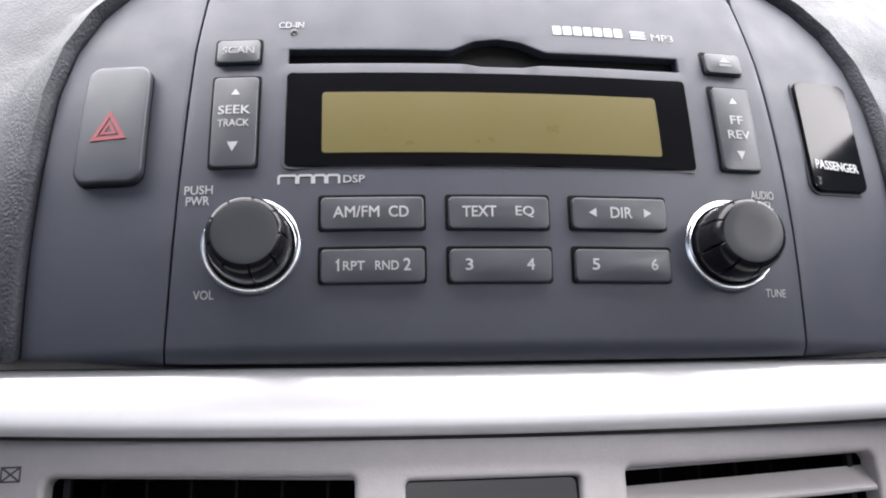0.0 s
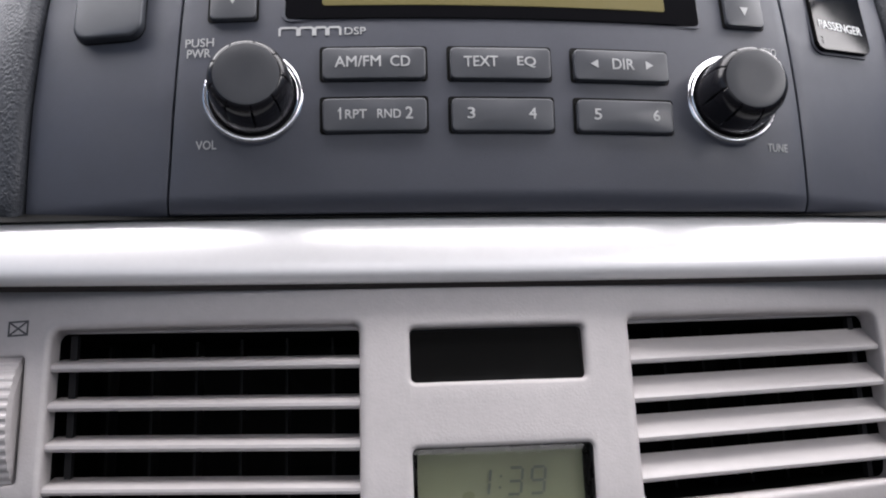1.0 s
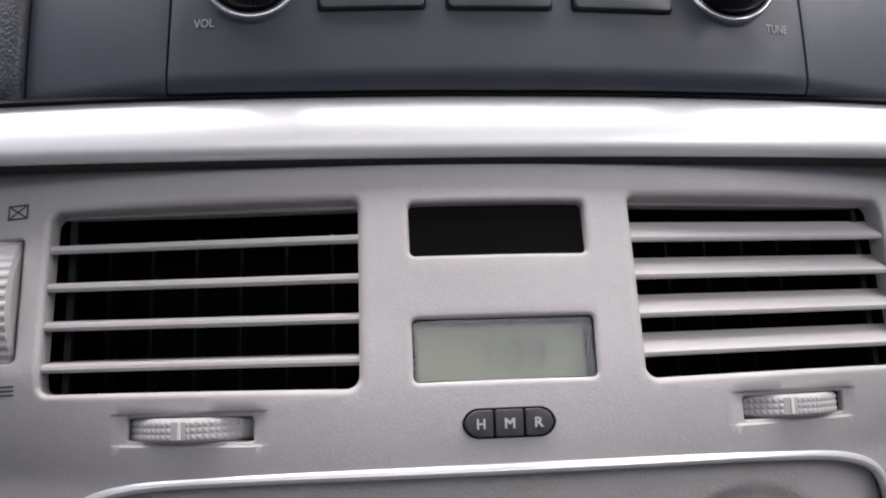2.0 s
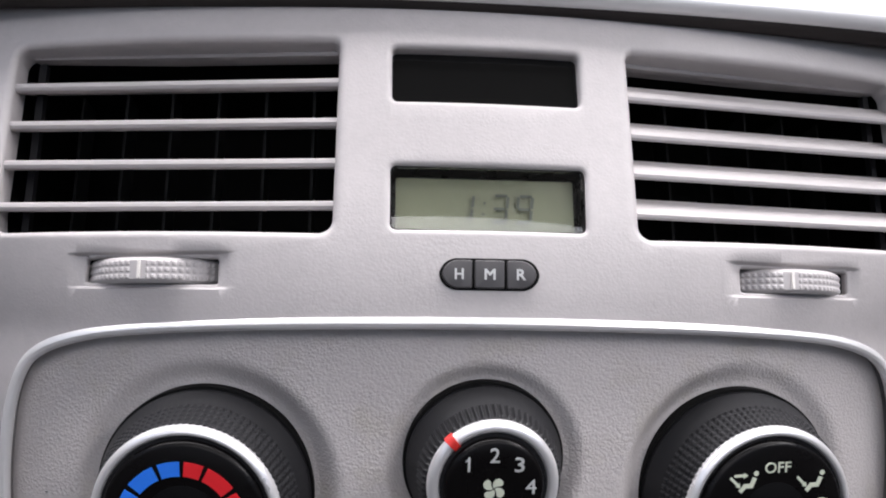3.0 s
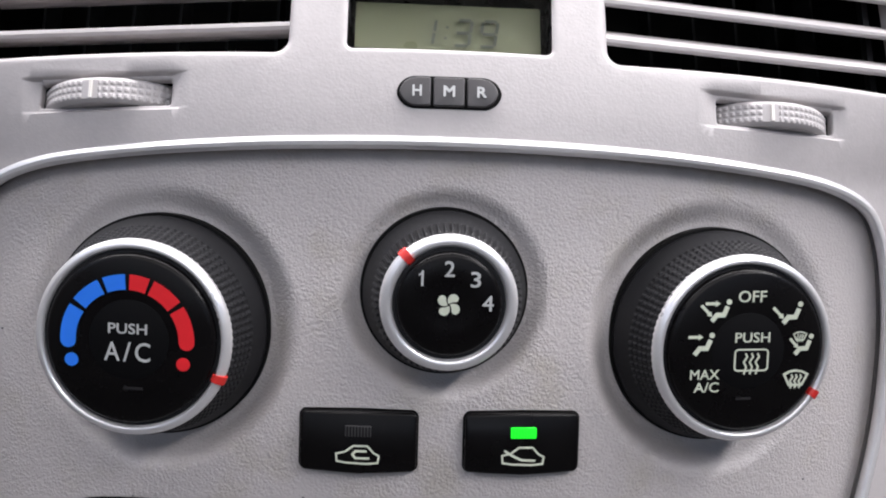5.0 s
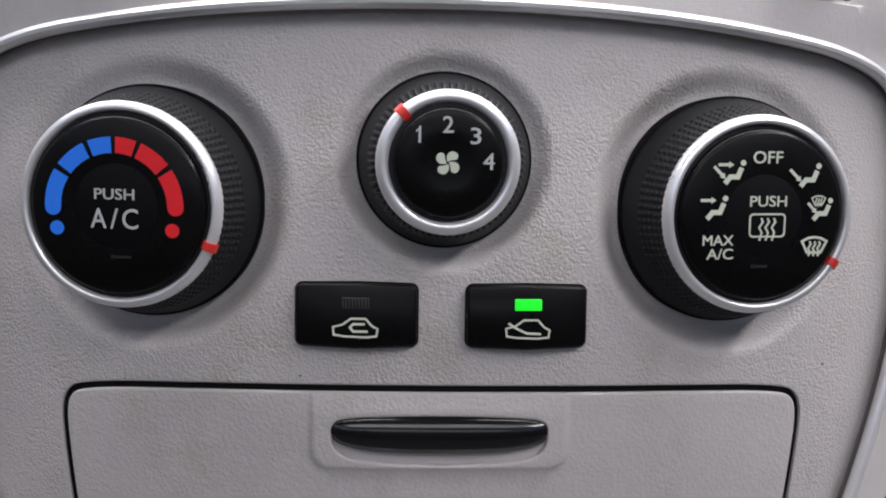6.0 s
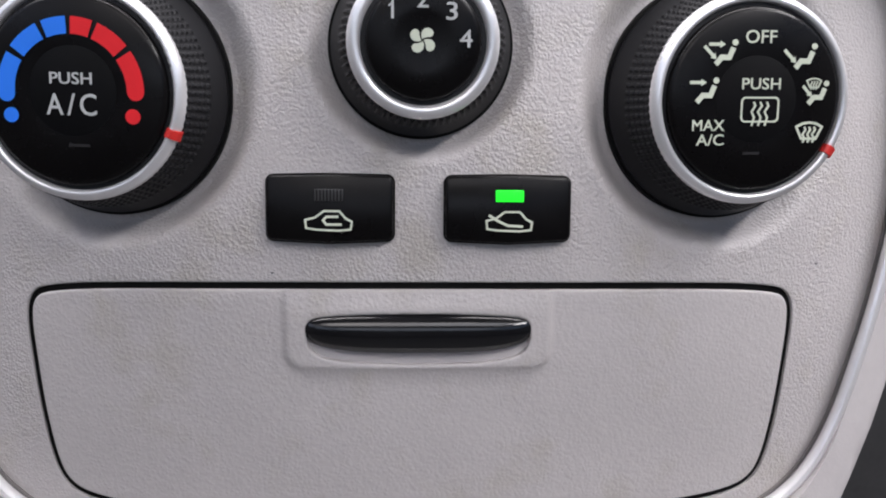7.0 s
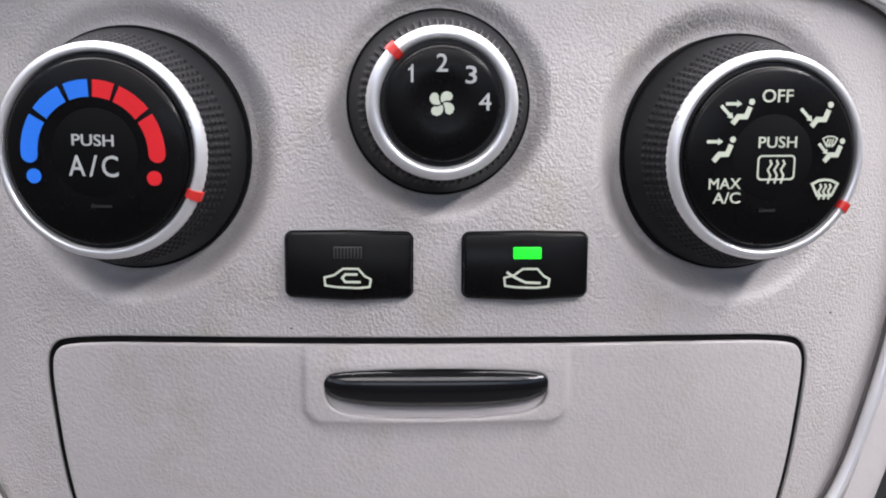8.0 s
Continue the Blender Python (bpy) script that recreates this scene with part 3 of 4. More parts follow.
side_panel(1)
side_panel(-1)
# the dark frame that the fascia parts sit in
bm = sheet(grown([(0.0, -0.0475), *OUT, *[(-u, v) for u, v in reversed(OUT)]], 0.002), [], 0.006, 0.008, ROLL)
for q in bm.verts:
    q.co.z -= 0.0045
part("backing_frame", bend(bm, radio_map), GASKET, fascia_frame)

# hazard switch
hz = thing("hazard_switch", radio_map(-0.121, 0.031), "dark grey hazard warning switch with a dull red triangle", "switch")
hz_outline = rounded(mm([(-130.7, 11.9), (-110.4, 11.0), (-110.2, 49.8), (-129.4, 51.5)]), 0.003, 5)
part("switch_well", bend(well(grown(hz_outline, 0.0014)), radio_map), GASKET, hz)
rocker = pillow(hz_outline, 0.0055, 0.0042, 0.0011, 0.0004, 0.003)
part("rocker", bend(rocker, radio_map), SWITCH, hz)
bm = bmesh.new()
for r, wd in ((0.0057, 0.0014), (0.0024, 0.0010)):
    tri = [(-0.1209 + r * math.cos(a), 0.0281 + r * math.sin(a)) for a in (radians(90), radians(210), radians(330))]
    stroke(bm, tri, wd, 0.0047, closed=True)
part("warning_triangle", bend(bm, radio_map), DIMRED, hz, "dull red double triangle print")

# passenger airbag lamp
pa = thing("airbag_indicator", radio_map(0.121, 0.031), "glossy black passenger airbag indicator window with white lettering", "indicator")
pa_outline = rounded(mm([(108.8, 9.2), (132.4, 10.6), (132.2, 53.0), (108.9, 51.2)]), 0.0028, 5)
bm = bmesh.new()
stroke(bm, grown(pa_outline, 0.0005), 0.0008, -0.0003, 0.0009, closed=True)
part("window_frame", bend(bm, radio_map), CHARCOAL, pa)
PA_O, PA_U, PA_V = radio_map(0.1205, 0.031), radio_map(0.132, 0.031) - radio_map(0.109, 0.031), radio_map(0.1205, 0.052) - radio_map(0.1205, 0.010)
PA_N = PA_U.cross(PA_V).normalized()


def flat_window(u, v, w=0.0):
    """The flat pane of the airbag lamp, set into the bowed fascia."""
    return PA_O + PA_U * (u - 0.1205) / 0.023 + PA_V * (v - 0.031) / 0.042 + PA_N * (w + 0.0012)


bm = slab(pa_outline, -0.003, 0.0, 0.0003)
part("window", bend(bm, flat_window), PASSENGER, pa, sharp=8)
bm = lettering("PASSENGER", 0.1203, 0.0192, 0.0188, 0.0033, 0.00005, 0.02)
part("print", bend(bm, flat_window), PRINT, pa)
bm = bmesh.new()
stroke(bm, mm([(110.6, 11.6), (111.6, 12.0), (111.0, 12.9), (111.7, 13.6), (110.8, 14.4)]), 0.0003, 0.00005)
part("small_symbol", bend(bm, flat_window), SMOKED, pa)

# grained dash pad round the fascia
LIP_R = 0.0038
pad_ring = grown(OUT + [(-u, v) for u, v in reversed(OUT)], LIP_R + 0.0004)
right_pad = [(pad_ring[0][0], OUT[0][1])] + pad_ring[1:len(OUT)]
bm = bmesh.new()
pad = [(-0.42, -0.060), (-0.1550, -0.0580), *[(-u, v) for u, v in right_pad], *[(u, v) for u, v in reversed(right_pad)], (0.1550, -0.0580), (0.42, -0.060), (0.42, 0.23), (0.40, 0.25), (-0.40, 0.25), (-0.42, 0.23)]
bm = sheet(pad, [], 0.0055, 0.0055)
lip = near_outline(right_pad + [(-u, v) for u, v in reversed(right_pad)])


def pad_map(u, v, w=0.0):
    """The pad swells a little above the fascia and falls away towards the doors and the windscreen."""
    p, far = Vector((abs(u), v)), 9.0
    for a, b in zip(right_pad, right_pad[1:] + [(0.0, right_pad[-1][1])]):
        a, b = Vector(a), Vector(b)
        t = max(0.0, min(1.0, (p - a).dot(b - a) / (b - a).length_squared))
        far = min(far, (a + (b - a) * t - p).length)
    if lip(abs(u), v) or p.x < right_pad[0][0] and p.y < 0.02:
        far = 0.0
    up = min(max((v - 0.005) / 0.07, 0.0), 1.0)
    return radio_map(u, v, w + 0.0046 - (0.22 + 0.70 * up) * min(far, 0.022) - (0.02 + 0.04 * up) * far)


rim(bm, lambda u, v: lip(u, v) and v > -0.0439, fillet(LIP_R, 0.016, seg=8))
tagged(part("dashboard", bend(bm, pad_map), LEATHER), "dark grey grained vinyl dashboard pad around the fascia", "dashboard", kind="structure")

# ---------------------------------------------------------------- silver strip under the fascia
def along_dash(profile, drop=0.15, bow=0.58):
    """Sweeps a profile of (y, z) across the dashboard, bowed towards the seats in the middle."""
    bm = bmesh.new()
    rings = []
    for k in range(101):
        u = -0.30 + 0.006 * k
        rings.append([(u, y + bow * u * u - 0.010 * u, z - drop * u * u) for y, z in profile])
    loft(bm, rings)
    return bm


bm = along_dash([(0.285, 0.6106), (0.262, 0.6104), (0.2562, 0.6095), (0.2515, 0.6073), (0.2472, 0.6040), (0.2441, 0.6006), (0.2423, 0.5978), (0.2414, 0.5958), (0.2411, 0.5944),
                 (0.2413, 0.5930), (0.2420, 0.5918), (0.2432, 0.5909), (0.2455, 0.5903), (0.285, 0.5898)])
tagged(part("trim_strip", bm, SILVER, sharp=60), "satin silver curved trim strip across the dashboard", "trim strip")
# dark seal between the strip and the console, widened to stand for the strip's shadow
bm = along_dash([(0.2430, 0.5918), (0.2436, 0.5902), (0.2452, 0.5886), (0.2475, 0.5876), (0.2520, 0.5868), (0.2720, 0.5872), (0.2720, 0.5912)])
tagged(part("trim_seal_shade", bm, SEAL_SHADE), "dark brown-grey seal and painted shade under the silver trim strip", "seal", kind="structure")
# dark ledge behind the strip
bm = along_dash([(0.2530, 0.6105), (0.257, 0.6112), (0.33, 0.6125), (0.33, 0.6060), (0.262, 0.6060)], 0.17, 0.50)
tagged(part("fascia_ledge", bm, GASKET), "black ledge under the radio fascia", "dashboard ledge", kind="structure")

# ---------------------------------------------------------------- vent panel and console
MOLD = mm([(0, -110.3), (45, -109.8), (75, -108.5), (95, -105.6), (107, -101.0), (117, -93), (125, -80), (131, -63.5), (135.5, -46), (139, -26), (142, -5), (143, 12), (142.4, 26),
           (140.8, 38.5), (137.0, 48.5), (131.2, 54.0), (121.5, 58.0), (108, 61.0), (78, 63.9), (45, 65.6), (0, 66.4)])
MOLD_RING = MOLD + [(-u, v) for u, v in reversed(MOLD[1:-1])]


def smoothed(ring, rounds=2):
    for _ in range(rounds):
        out = []
        for i in range(len(ring)):
            a, b = Vector(ring[i]), Vector(ring[(i + 1) % len(ring)])
            out += [tuple(a * 0.75 + b * 0.25), tuple(a * 0.25 + b * 0.75)]
        ring = out
    return ring


def sunk(v):
    f = min(max((-0.012 - v) / 0.055, 0.0), 1.0)
    return f * f * (3 - 2 * f)


# the lower end of the moulding sits a little towards the driver
MOLD_RING = [(u - 0.0032 * sunk(v), v) for u, v in smoothed(MOLD_RING)]
mold_on_console = []
for u, v in grown(MOLD_RING, -0.0015):
    p = climate_map(u, v, 0.003)
    mold_on_console.append((u, console_v(p)))


def vent_outline(side):
    pts = mm([(44.3, -20.4), (143.6, -17.6), (143.2, 42.3), (43.7, 39.2)])
    pts = [(side * u, v) for u, v in pts]
    return rounded(pts, [0.0035, 0.003, 0.003, 0.002], 5)


VENTS = {s: vent_outline(s) for s in (-1, 1)}
CLOCK = rounded(mm([(-28.1, -19.2), (28.1, -19.2), (28.3, -0.1), (-28.1, -0.1)]), 0.0015, 4)
WINDOW = rounded(mm([(-28.0, 20.0), (28.0, 20.0), (28.2, 37.2), (-28.1, 37.2)]), 0.0015, 4)
WHEELS = {s: rounded([((s * u + (1.2 if s > 0 else 0.0)) * MM, v * MM) for u, v in ((76.0, -36.5), (115.2, -35.9), (115.0, -27.3), (76.0, -27.9))], 0.001, 3) for s in (-1, 1)}
SIDE_SLOT = {s: box(s * 0.158 - 0.0062, -0.0060, s * 0.158 + 0.0062, 0.0345, 0.0015, 3) for s in (-1, 1)}
low = [climate_map(u * MM, v * MM, 0.002) for u, v in ((104, -124), (116.5, -108), (125, -93), (132.5, -78.5), (144.5, -50), (158, -10), (172, 30))]
side_edge = [(p.x, console_v(p)) for p in low] + mm([(186, -20), (192, 20), (196, 70)])
outline = [(0.0, side_edge[0][1] - 0.004)] + side_edge + [(-u, v) for u, v in reversed(side_edge)]
holes = [VENTS[1], VENTS[-1], CLOCK, WINDOW, WHEELS[1], WHEELS[-1], SIDE_SLOT[-1], SIDE_SLOT[1], mold_on_console]
R_EDGE = 0.0022
bm = sheet(outline, [grown(h, R_EDGE if n < 2 else 0.0016 if n < 4 else 0.0010 if n < 8 else 0.0) for n, h in enumerate(holes)], 0.005, 0.005)
sliced(bm, 1, [-0.0255 - 0.0004 * k for k in range(4)] + [-0.0369 - 0.0003 * k for k in range(5)])
sliced(bm, 0, [s * x for s in (-1, 1) for x in (0.0715, 0.0735, 0.0755, 0.1158, 0.1178, 0.1198)])


def notch_depth(u, v):
    """The shallow step in which each thumbwheel lies: sharp above and below, running out at its ends."""
    a = min(max((min(abs(u) - 0.0726, 0.1200 - abs(u))) / 0.0040, 0.0), 1.0)
    top = min(max((-0.0258 - v) / 0.0008, 0.0), 1.0)
    low = min(max((v + 0.0380) / 0.0008, 0.0), 1.0)
    return -0.0021 * a ** 0.7 * top * low * min(max(0.45 + (v + 0.0380) / 0.0160, 0.0), 1.0)


for q in bm.verts:
    q.co.z += notch_depth(q.co.x, q.co.y)
for n, h in enumerate(holes):
    r = R_EDGE if n < 2 else 0.0016 if n < 4 else 0.0010 if n < 8 else 0.0
    rim(bm, near_outline(grown(h, r)), fillet(r, (0.0095, 0.0095, 0.0065, 0.006, 0.0032, 0.0032, 0.0032, 0.0032)[n], seg=4) if r else [(0.0, -0.006)])
rim(bm, near_outline(outline), [(0.001, -0.001), (0.0015, -0.004), (0.0015, -0.05)])
bm = bend(bm, console_map)
console = thing("centre_console", console_map(0, 0), "light grey-beige grained centre console with silver moulding", "car console")
part("console_shell", bm, FINE, console)


def chord(u):
    """How far a straight bar across a vent lies behind the bowed console face."""
    a, b, u = 0.0436, 0.1436, abs(u)
    return 1.03 * (u * u - a * a - (b * b - a * a) * (u - a) / (b - a))


def air_vent(side, tilt, label, deep=0.0160, half=0.0016):
    """A duct with four swivelling slats in front of upright vanes."""
    vent = thing("air_vent", console_map(side * 0.094, 0.01), label, "air vent", "centre air vents")
    hole = VENTS[side]
    bm = bmesh.new()
    loft(bm, [[(u, v, w) for u, v in grown(hole, g)] for g, w in ((0.0002, -0.0050), (0.0002, -0.060))], caps=(False, True))
    part("duct", bend(bm, console_map), CAVITY, vent, "black inside of the air duct")
    # slats rise a little towards the outer end
    ends = [(-11.8, -8.6), (1.2, 4.7), (13.9, 17.4), (26.6, 30.0)] if side < 0 else [(-12.8, -9.2), (-0.2, 3.7), (12.3, 16.5), (24.7, 29.2)]
    for inner, outer in ends:
        bm = bmesh.new()
        rings = []
        for k in range(21):
            f = k / 20
            u = side * (0.0436 + 0.1000 * f)
            v = (inner + (outer - inner) * f) * MM
            c, s = math.cos(radians(tilt)), math.sin(radians(tilt))
            ring = []
            for a, b in ((0.0, half * 0.7), (0.0009, half), (0.004, half), (deep, 0.0006), (deep, -0.0006), (0.004, -half), (0.0009, -half), (0.0, -half * 0.7), (-0.0004, 0.0)):
                ring.append((u, v + a * s + b * c, -0.0022 + chord(u) - a * c + b * s))
            rings.append(ring)
        loft(bm, rings)
        part("slat", bend(bm, console_map), SLAT, vent)
    # fixed lip along the top
    bm = bmesh.new()
    rings = []
    for k in range(21):
        u = side * (0.0436 + 0.1000 * k / 20)
        v = (39.6 + 3.9 * k / 20) * MM
        rings.append([(u, v + b, -0.0066 + chord(u) - a) for a, b in ((0.0006, -0.0015), (0.0, -0.0010), (0.0, 0.0006), (0.0008, 0.0010), (0.008, 0.0010), (0.008, -0.0006))])
    loft(bm, rings)
    part("top_lip", bend(bm, console_map), SLAT, vent)
    for k in range(6):
        u = side * (0.0530 + 0.0160 * k)
        bm = bmesh.new()
        loft(bm, [[(u - 0.0005, v, w), (u + 0.0005, v, w), (u + 0.0005, v, w - 0.012), (u - 0.0005, v, w - 0.012)] for v, w in ((-0.0195, -0.0340), (0.0405, -0.0340))])
        part("vane", bend(bm, console_map), VANE, vent)
    bm = bmesh.new()
    u = side * 0.1385
    loft(bm, [[(u - 0.0012, v, -0.010), (u + 0.0012, v, -0.010), (u + 0.0012, v, -0.013), (u - 0.0012, v, -0.013)] for v in (-0.0185, 0.0415)])
    part("link_rod", bend(bm, console_map), KNOB, vent, "dark upright rod that links the slats")


air_vent(-1, 17, "square console air vent with level grey slats and a dark duct", 0.0130, 0.0014)
air_vent(1, 43, "square console air vent with grey slats tipped towards the floor", 0.0115, 0.0013)

# upper dark window
tell = thing("warning_display", console_map(0, 0.0286), "blank dark glossy display window in the console", "display")
bm = sheet(grown(WINDOW, 0.0002), [], 0.006, 0.03)
TELL_V, TELL_N = panel_frame(34.6)


def tell_map(u, v, w=0.0):
    """The display's pane lies flatter than the console round it."""
    return console_map(0, 0.0286) + Vector((u, 0, 0)) + (v - 0.0286) * TELL_V + (w - 0.8 * u * u) * TELL_N


for q in bm.verts:
    q.co.z -= 0.0034
part("window", bend(bm, tell_map), TINTED, tell)
bm = bmesh.new()
loft(bm, [[(u, v, w) for u, v in grown(WINDOW, g)] for g, w in ((0.0001, -0.0021), (0.0001, -0.006))], caps=(False, False))
part("window_surround", bend(bm, console_map), GASKET, tell)

# clock
clock = thing("dashboard_clock", console_map(0, -0.0097), "small grey-green liquid crystal clock showing 1:39", "clock")
bm = bmesh.new()
loft(bm, [[(u, v, w) for u, v in grown(CLOCK, g)] for g, w in ((0.0004, -0.0009), (-0.0002, -0.0010), (-0.0002, -0.0085))], caps=(False, True))
part("housing", bend(bm, console_map), BLACK, clock)
bm = bmesh.new()
blot(bm, box(-0.0264, -0.0191, 0.0260, -0.0018, 0.0006), -0.0072, 0.0008)
part("screen", bend(bm, console_map), LCD, clock)
bm = bmesh.new()


def digit(bm, u, v, segments, wide=0.0042, high=0.0082, slant=0.14, width=0.0009):
    spots = {"a": ((0, 1), (1, 1)), "b": ((1, 1), (1, 0.5)), "c": ((1, 0.5), (1, 0)), "d": ((0, 0), (1, 0)), "e": ((0, 0.5), (0, 0)), "f": ((0, 1), (0, 0.5)), "g": ((0, 0.5), (1, 0.5))}
    for s in segments:
        (x0, y0), (x1, y1) = spots[s]
        a, b = Vector((x0 * wide, y0 * high)), Vector((x1 * wide, y1 * high))
        d = (b - a).normalized() * 0.0003
        a, b = a + d, b - d
        stroke(bm, [(u + p.x + p.y * slant, v + p.y) for p in (a, b)], width, -0.0063)


digit(bm, -0.0090, -0.0151, "bc")
digit(bm, 0.0012, -0.0151, "abgcd")
digit(bm, 0.0085, -0.0151, "abgfcd")
for v in (-0.0128, -0.0093):
    blot(bm, box(-0.0018 + (v + 0.015) * 0.14, v - 0.0004, -0.0010 + (v + 0.015) * 0.14, v + 0.0004), -0.0063)
part("digits", bend(bm, console_map), DIGIT, clock, "dark liquid crystal digits 1:39")
bm = sheet(grown(CLOCK, -0.0003), [], 0.008, 0.03)
for q in bm.verts:
    q.co.z -= 0.0026
bmesh.ops.solidify(bm, geom=bm.faces[:], thickness=0.0008)


def dial_map(u, v, w=0.0):
    """The clock's window keeps the upper console's lean."""
    return console_map(0, 0) + Vector((u, 0, 0)) + v * VV + (w - 1.03 * u * u) * VN


pane = part("pane", bend(bm, dial_map), GLASS, clock, "clear plastic clock window")
pane.visible_shadow = False

# clock keys
for n, letter in enumerate("HMR"):
    u0, u1 = (-13.6 + 9.1 * n) * MM, (-13.6 + 9.1 * (n + 1) - 0.7) * MM
    v0, v1 = -0.0368, -0.0284
    rr = [0.0040, 0.0006, 0.0006, 0.0040] if n == 0 else [0.0006, 0.0040, 0.0040, 0.0006] if n == 2 else 0.0006
    outline_k = rounded([(u0, v0), (u1, v0), (u1, v1), (u0, v1)], rr, 6)
    key = thing("clock_key", console_map((u0 + u1) / 2, -0.032), "small dark grey clock setting key marked " + letter, "push button", "clock setting keys")
    part("cap", bend(pillow(grown(outline_k, -0.0004), 0.003, 0.0014, 0.0004, 0.0002), console_map), CLOCKKEY, key)
    wide = {"H": 0.0025, "M": 0.0031, "R": 0.0026}[letter]
    part("print", bend(lettering(letter, (u0 + u1) / 2 + (0.0005 if n == 0 else -0.0003 if n == 2 else 0), -0.0326, wide, 0.0032, 0.00175, 0.03), console_map), PRINT, key)
part("key_well", bend(well(rounded(mm([(-14.3, -37.4), (14.0, -37.4), (14.0, -27.8), (-14.3, -27.8)]), 0.0044, 8)), console_map), GASKET, console)


def thumb_wheel(side, mark):
    """A knurled wheel that lies flat in its slot, with a pointer line."""
    at_u = side * 0.0956 + (0.0012 if side > 0 else 0.0)
    fm = axial_map(at_u, -0.0319, 22.0, console_map)
    wheel = thing("vent_thumbwheel", fm(0, 0, 0), "knurled light grey vent thumbwheel with a white pointer line", "thumbwheel", "vent thumbwheels")
    R, half = 0.0240, 0.0036
    lift = -0.0212
    tilt = 1.2 * 0.0956 * side
    ct, st = math.cos(tilt), math.sin(tilt)

    def fw(a, b, c):
        return fm(a * ct + c * st * 1.0, b, c * ct - a * st)
    bm = bmesh.new()
    rows = [(-half, -0.0012), (-half + 0.0006, -0.0003)]
    for j in range(3):
        b0 = -half + 0.0009 + j * 0.0019
        rows += [(b0, 0.0), (b0 + 0.0004, 0.0006), (b0 + 0.0011, 0.0006), (b0 + 0.0015, 0.0)]
    rows += [(half - 0.0005, -0.0003), (half, -0.0012)]
    seg = 320
    a0 = (mark - at_u) / R
    rings = []
    for b, dr in rows:
        ring = []
        for k in range(seg):
            a = 2 * math.pi * k / seg
            tooth = 0.00032 if (k // 2) % 2 == 0 and abs(a - (0 if a < 3 else 2 * math.pi) - a0) > 0.09 else 0.0
            r = R + (tooth if dr > 0.0005 else dr)
            ring.append(fw(r * math.sin(a), b, lift + r * math.cos(a)))
        rings.append(ring)
    loft(bm, rings)
    part("wheel", bm, SLAT, wheel, sharp=25)
    bm = bmesh.new()
    ring0, ring1 = [], []
    for da, rr in ((-0.016, -0.0004), (0.016, -0.0004), (0.016, 0.0006), (-0.016, 0.0006)):
        a = a0 + da
        ring0.append(fw((R + rr) * math.sin(a), -half + 0.0011, lift + (R + rr) * math.cos(a)))
        ring1.append(fw((R + rr) * math.sin(a), half - 0.0011, lift + (R + rr) * math.cos(a)))
    loft(bm, [ring0, ring1])
    part("pointer_line", bm, WHITE, wheel)
    bm = bmesh.new()
    loft(bm, [[(u, v, w) for u, v in grown(WHEELS[side], g)] for g, w in ((0.0001, -0.0030), (0.003, -0.0032), (0.003, -0.03))], caps=(False, True))
    part("slot", bend(bm, console_map), CAVITY, wheel, "black slot around the wheel")


thumb_wheel(-1, -0.0975)
thumb_wheel(1, 0.0930)


def side_wheel(side):
    """A knurled wheel that stands upright at the outer edge of a vent."""
    o = console_map(side * 0.158, 0.0142, 0)
    wheel = thing("vent_side_wheel", o, "knurled light grey upright wheel that shuts the vent", "thumbwheel", "vent side wheels")
    up, out = panel_frame(29.1)
    R, seg, half = 0.026, 200, 0.0052
    rings = []
    for b, dr in ((-half, -0.0015), (-half + 0.001, 0.0), (half - 0.001, 0.0), (half, -0.0015)):
        ring = []
        for k in range(seg):
            a = 2 * math.pi * k / seg
            r = R + dr + (0.0005 if k % 4 < 2 and abs(b) < half - 0.0005 else 0.0)
            ring.append(o + Vector((b, 0, 0)) + up * r * math.sin(a) + out * (r * math.cos(a) - 0.0185))
        rings.append(ring)
    bm = bmesh.new()
    loft(bm, rings)
    part("wheel", bm, SLAT, wheel, sharp=25)
    bm = bmesh.new()
    loft(bm, [[(u, v, w) for u, v in grown(SIDE_SLOT[side], g)] for g, w in ((0.0001, -0.0030), (0.003, -0.0032), (0.003, -0.03))], caps=(False, True))
    part("slot", bend(bm, console_map), CAVITY, wheel, "black slot around the wheel")
    u0 = side * 0.1548
    bm = bmesh.new()
    stroke(bm, box(u0 - 0.0033, 0.0413, u0 + 0.0033, 0.0458), 0.0006, 0.0001, closed=True)
    stroke(bm, [(u0 - 0.0033, 0.0413), (u0 + 0.0033, 0.0458)], 0.0006, 0.00012)
    stroke(bm, [(u0 - 0.0033, 0.0458), (u0 + 0.0033, 0.0413)], 0.0006, 0.00014)
    part("shut_symbol", bend(bm, console_map), SYMBOL, wheel, "dark crossed box print")
    bm = bmesh.new()
    for k in range(3):
        stroke(bm, [(u0 - 0.0030, -0.0140 - 0.0016 * k), (u0 + 0.0030, -0.0140 - 0.0016 * k)], 0.0006, 0.0001)
    part("open_symbol", bend(bm, console_map), SYMBOL, wheel, "dark triple line print")


side_wheel(-1)

